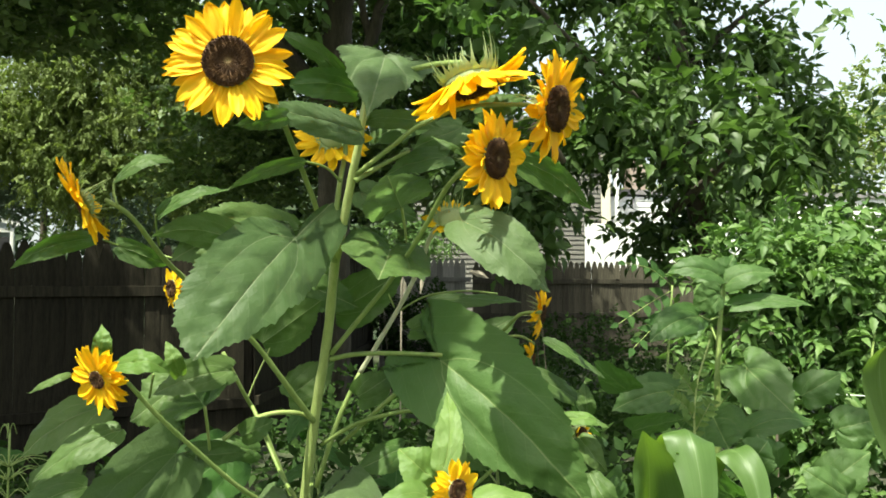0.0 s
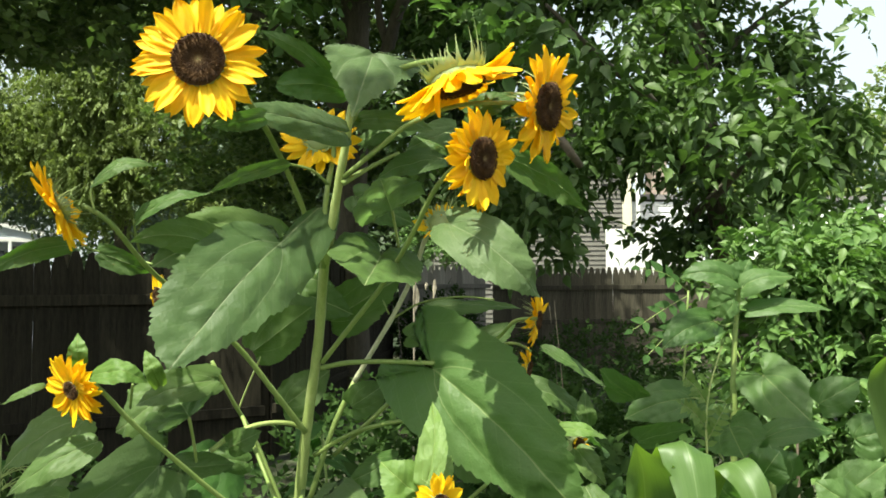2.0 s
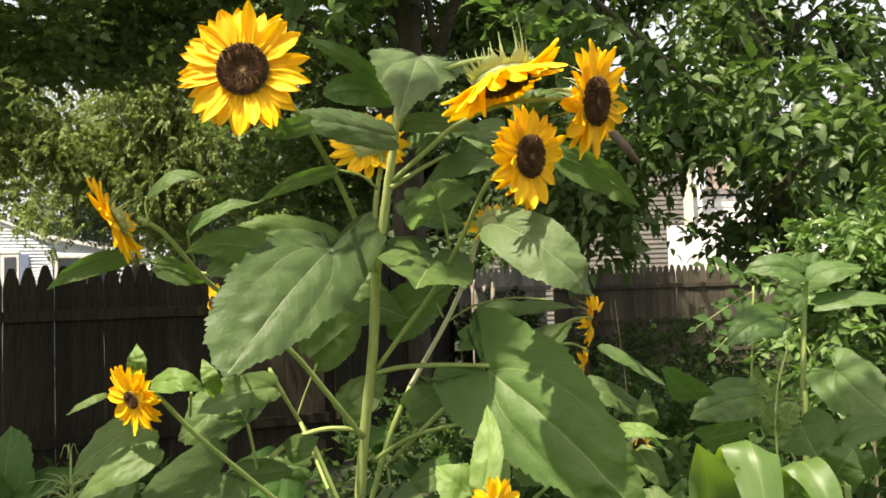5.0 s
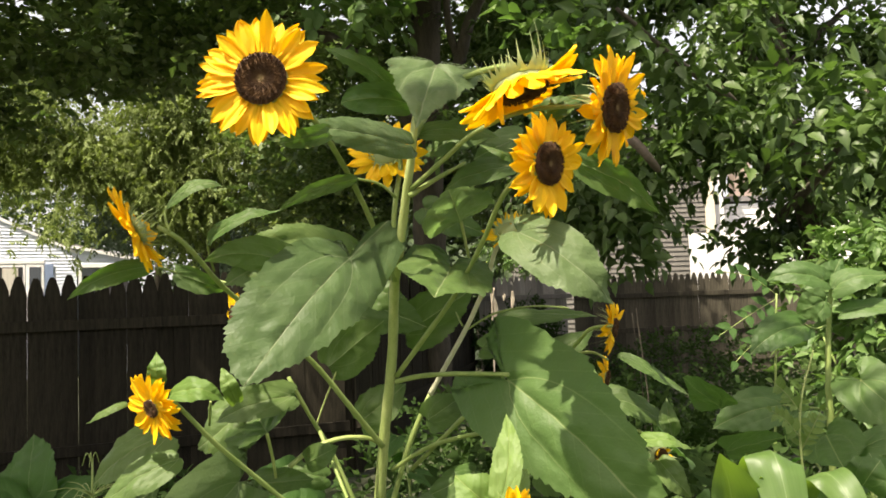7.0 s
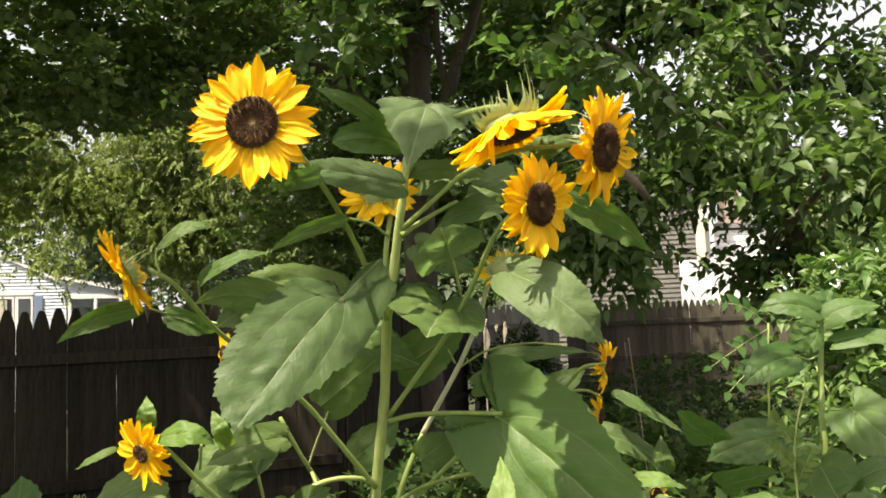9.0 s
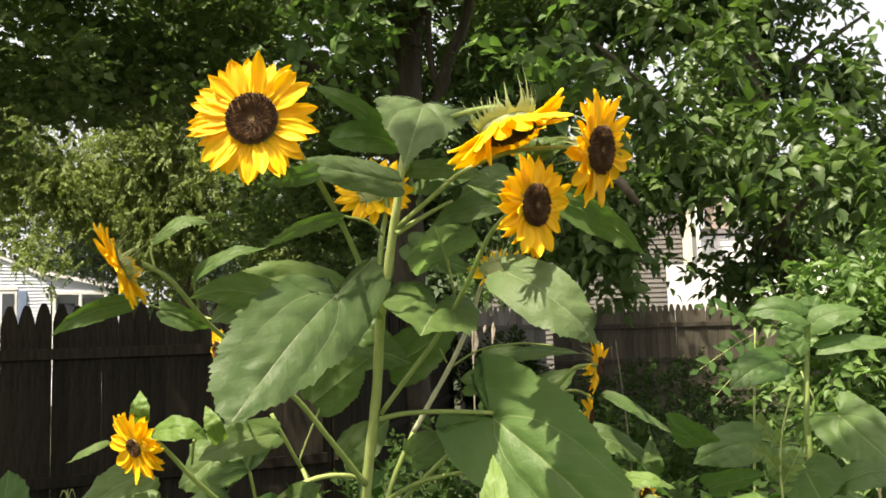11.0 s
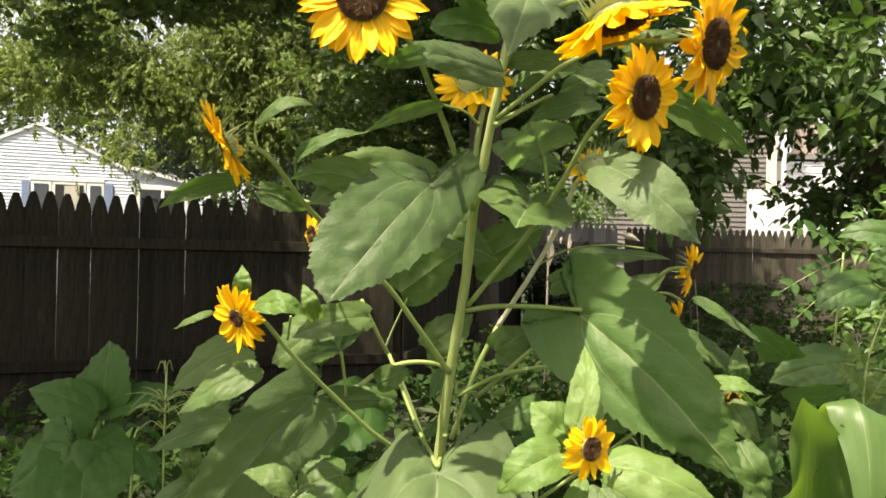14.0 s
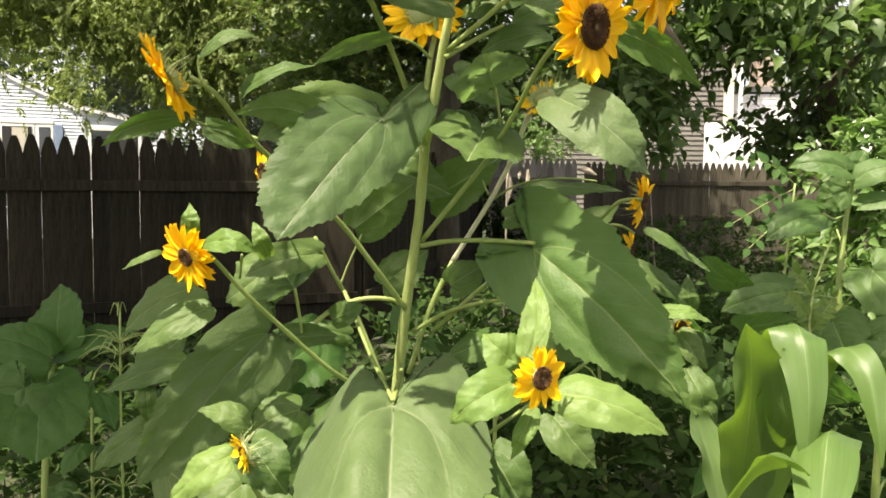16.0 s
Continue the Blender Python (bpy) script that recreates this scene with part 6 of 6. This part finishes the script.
leaf(young_a, (-0.962, 1.543, 1.016), (-0.915, 1.464, 0.97), (-0.893, 1.422, 0.918), (0.89, 0.46, -0.07), 0.169, 0.4, 0.36, 0.12, deep_mat)
leaf(young_a, (-1.05, 1.716, 1.048), (-1.113, 1.691, 1.085), (-1.208, 1.699, 1.096), (0.12, 0.73, 0.67), 0.112, 0.12, 0.36, 0.12, deep_mat)
leaf(young_a, (-0.983, 1.522, 1.034), (-1.028, 1.491, 0.99), (-1.099, 1.497, 0.935), (-0.62, 0.48, 0.62), 0.163, 0.3, 0.36, 0.12, deep_mat)
leaf(young_a, (-1.121, 1.799, 0.951), (-1.141, 1.78, 0.994), (-1.186, 1.797, 1.028), (0.58, 0.63, 0.51), 0.104, 0.12, 0.36, 0.12, deep_mat)
leaf(young_a, (-1.166, 1.885, 0.846), (-1.102, 1.879, 0.906), (-1.061, 1.909, 0.955), (-0.69, 0.46, 0.56), 0.094, 0.12, 0.36, 0.12, deep_mat)
tube(young_a, "petiole", [(-0.962, 1.543, 1.016), (-1.007, 1.668, 1.011), (-1.077, 1.751, 0.913)], 0.0025, 0.0025, stem_mat)
young_b = plant_root("young_sunflower", (0.938, 2.873, 0), "slender young sunflower with heart-shaped leaves on long stalks", "sunflower")
tube(young_b, "stem", [(0.968, 2.851, 1.488), (0.949, 2.857, 1.343), (0.939, 2.865, 1.169), (0.938, 2.873, 0.986), (0.948, 2.967, -0.015)], 0.007, 0.013, stem_mat)
leaf(young_b, (0.927, 2.801, 1.485), (0.834, 2.78, 1.51), (0.752, 2.801, 1.489), (0.02, 0.46, 0.89), 0.092, 0.12, 0.36, 0.12, fresh_mat)
leaf(young_b, (0.949, 2.852, 1.459), (0.966, 2.83, 1.505), (0.997, 2.848, 1.551), (-0.89, -0.02, 0.46), 0.108, 0.12, 0.36, 0.12, fresh_mat)
leaf(young_b, (0.951, 2.802, 1.459), (1.026, 2.781, 1.492), (1.122, 2.801, 1.489), (-0.13, 0.61, 0.78), 0.094, 0.12, 0.36, 0.12, fresh_mat)
leaf(young_b, (0.846, 2.757, 1.351), (0.736, 2.688, 1.326), (0.657, 2.661, 1.268), (-0.43, 0.39, 0.81), 0.113, 0.12, 0.36, 0.12, fresh_mat)
leaf(young_b, (0.91, 2.754, 1.421), (0.86, 2.735, 1.403), (0.822, 2.756, 1.384), (-0.39, -0.04, 0.92), 0.104, 0.12, 0.36, 0.12, fresh_mat)
leaf(young_b, (1.003, 2.765, 1.175), (1.042, 2.672, 1.113), (1.092, 2.62, 1.049), (0.69, 0.14, 0.71), 0.184, 0.3, 0.36, 0.12, fresh_mat)
leaf(young_b, (0.757, 2.717, 1.111), (0.642, 2.698, 1.093), (0.546, 2.72, 1.042), (-0.28, 0.38, 0.88), 0.133, 0.12, 0.36, 0.12, fresh_mat)
leaf(young_b, (0.874, 2.721, 1.023), (0.86, 2.603, 0.992), (0.857, 2.524, 0.958), (0.84, 0.32, 0.43), 0.180, 0.3, 0.36, 0.12, fresh_mat)
leaf(young_b, (0.849, 2.769, 1.086), (0.811, 2.751, 1.033), (0.784, 2.774, 0.974), (-0.81, 0.32, 0.49), 0.119, 0.12, 0.36, 0.12, fresh_mat)
leaf(young_b, (0.98, 2.806, 1.383), (1.105, 2.785, 1.4), (1.245, 2.806, 1.378), (0.01, 0.74, 0.68), 0.077, 0.12, 0.36, 0.12, fresh_mat)
leaf(young_b, (0.944, 2.622, 1), (1.045, 2.601, 1.035), (1.164, 2.622, 1.014), (-0.04, 0.74, 0.67), 0.099, 0.12, 0.36, 0.12, fresh_mat)
tube(young_b, "petiole", [(0.939, 2.847, 1.343), (0.888, 2.788, 1.334), (0.831, 2.707, 1.352)], 0.0034, 0.0025, stem_mat)
tube(young_b, "petiole", [(0.942, 2.871, 1.034), (0.969, 2.818, 1.098), (1.003, 2.765, 1.175)], 0.0034, 0.0025, stem_mat)
tube(young_b, "petiole", [(0.942, 2.869, 1.073), (0.849, 2.798, 1.092), (0.757, 2.717, 1.111)], 0.0034, 0.0025, stem_mat)
tube(young_b, "petiole", [(0.942, 2.864, 1.189), (0.998, 2.816, 1.155), (1.003, 2.765, 1.175)], 0.0025, 0.0025, stem_mat)
young_c = plant_root("young_sunflower", (0.647, 1.767, 0), "low young sunflower with mid-green leaves beside the corn", "sunflower")
leaf(young_c, (0.629, 1.718, 1.087), (0.638, 1.696, 1.114), (0.663, 1.716, 1.133), (-0.79, 0.15, 0.6), 0.082, 0.12, 0.36, 0.12, fresh_mat)
leaf(young_c, (0.714, 1.819, 1.053), (0.688, 1.797, 1.094), (0.678, 1.816, 1.126), (0.88, 0.15, 0.45), 0.087, 0.12, 0.36, 0.12, fresh_mat)
leaf(young_c, (0.396, 1.616, 1.13), (0.423, 1.597, 1.102), (0.461, 1.618, 1.065), (0.39, -0.85, 0.35), 0.110, 0.12, 0.36, 0.12, fresh_mat)
leaf(young_c, (0.409, 1.815, 1.139), (0.459, 1.795, 1.154), (0.519, 1.814, 1.163), (-0.18, -0.58, 0.79), 0.070, 0.12, 0.36, 0.12, fresh_mat)
leaf(young_c, (0.733, 1.618, 1.064), (0.766, 1.597, 1.101), (0.82, 1.616, 1.129), (-0.56, 0.31, 0.77), 0.092, 0.12, 0.36, 0.12, fresh_mat)
leaf(young_c, (0.727, 1.518, 1.068), (0.678, 1.497, 1.098), (0.646, 1.516, 1.119), (0.5, 0.31, 0.81), 0.076, 0.12, 0.36, 0.12, fresh_mat)
leaf(young_c, (0.26, 1.513, 1.191), (0.241, 1.492, 1.215), (0.229, 1.511, 1.232), (0.29, -0.94, 0.17), 0.114, 0.12, 0.36, 0.12, fresh_mat)
leaf(young_c, (0.419, 1.912, 1.212), (0.377, 1.891, 1.246), (0.342, 1.909, 1.276), (0.4, -0.8, 0.45), 0.098, 0.12, 0.36, 0.12, fresh_mat)
leaf(young_c, (0.943, 2.017, 1.103), (0.987, 1.996, 1.12), (1.052, 2.016, 1.13), (-0.22, 0.38, 0.9), 0.105, 0.12, 0.36, 0.12, fresh_mat)
leaf(young_c, (0.991, 2.316, 1.145), (1.037, 2.294, 1.178), (1.101, 2.313, 1.207), (-0.46, 0.31, 0.83), 0.100, 0.12, 0.36, 0.12, fresh_mat)
leaf(young_c, (0.299, 1.416, 1.123), (0.272, 1.396, 1.104), (0.252, 1.418, 1.075), (-0.55, -0.65, 0.52), 0.067, 0.12, 0.36, 0.12, fresh_mat)
leaf(young_c, (0.594, 1.721, 1.018), (0.558, 1.699, 1.051), (0.536, 1.718, 1.075), (0.39, -0.85, 0.35), 0.116, 0.12, 0.36, 0.12, fresh_mat)
tube(young_c, "stem", [(0.665, 1.769, 1.064), (0.671, 1.775, 0.922), (0.708, 1.901, 0.327)], 0.006, 0.009, stem_mat)
# corn
corn = plant_root("corn_plant", (0.24, 1.06, 0), "young corn plant with long arching glossy green leaves", "corn")
tube(corn, "stalk", [(0.236, 1.085, 1.02), (0.237, 1.08, 0.9), (0.24, 1.07, 0.60), (0.245, 1.06, -0.02)], 0.007, 0.0110, corn_mat)
blade(corn, [(0.302, 1.148, 1.177), (0.307, 1.139, 1.233), (0.314, 1.096, 1.263), (0.316, 1.064, 1.249), (0.319, 1.044, 1.201), (0.318, 1.035, 1.145), (0.315, 1.032, 1.081)], (1.0, -0.05, 0.02), 0.061, 0.36, corn_mat)
blade(corn, [(0.287, 1.205, 0.959), (0.281, 1.181, 1.049), (0.276, 1.135, 1.143), (0.265, 1.086, 1.22), (0.247, 1.04, 1.27)], (0.93, 0.30, -0.12), 0.096, 0.5, corn_mat, cup=0.75, ruffle=0.42)
blade(corn, [(0.303, 1.192, 0.965), (0.316, 1.179, 1.058), (0.321, 1.148, 1.142), (0.316, 1.106, 1.204), (0.297, 1.068, 1.238)], (0.85, -0.50, 0.05), 0.073, 0.45, corn_mat, cup=0.6, ruffle=0.35)
blade(corn, [(0.358, 1.162, 1.059), (0.362, 1.157, 1.178), (0.368, 1.13, 1.222), (0.381, 1.102, 1.233), (0.392, 1.07, 1.21), (0.398, 1.05, 1.157), (0.403, 1.046, 1.107)], (0.9, -0.35, 0.25), 0.040, 0.5, corn_mat)
blade(corn, [(0.191, 1.027, 1.026), (0.227, 1.027, 1.064), (0.258, 1.02, 1.111), (0.276, 1.001, 1.134), (0.294, 0.979, 1.128), (0.301, 0.964, 1.122)], (0.35, 0.75, -0.55), 0.040, 0.5, corn_mat)
blade(corn, [(0.38, 1.102, 1.059), (0.37, 1.091, 1.125), (0.343, 1.042, 1.147), (0.323, 0.99, 1.121), (0.304, 0.938, 1.084), (0.294, 0.91, 1.048)], (1.0, -0.1, 0.05), 0.068, 0.5, corn_mat)
blade(corn, [(0.265, 1.202, 0.962), (0.252, 1.223, 1.033), (0.234, 1.241, 1.09), (0.222, 1.242, 1.121)], (0.8, 0.58, -0.02), 0.066, 0.4, corn_mat)
corn = plant_root("corn_plant", (0.563, 1.03, 0), "corn plant with one tall upright leaf near the path", "corn")
tube(corn, "stalk", [(0.59, 1.026, 1.254), (0.601, 1.053, 1.112), (0.619, 1.136, 0.035)], 0.005, 0.0101, corn_mat)
blade(corn, [(0.583, 1.032, 1.132), (0.539, 0.997, 1.24), (0.51, 0.974, 1.315), (0.502, 0.961, 1.367), (0.516, 0.95, 1.387), (0.529, 0.941, 1.369)], (0.97, 0.26, 0.01), 0.058, 0.5, corn_mat)
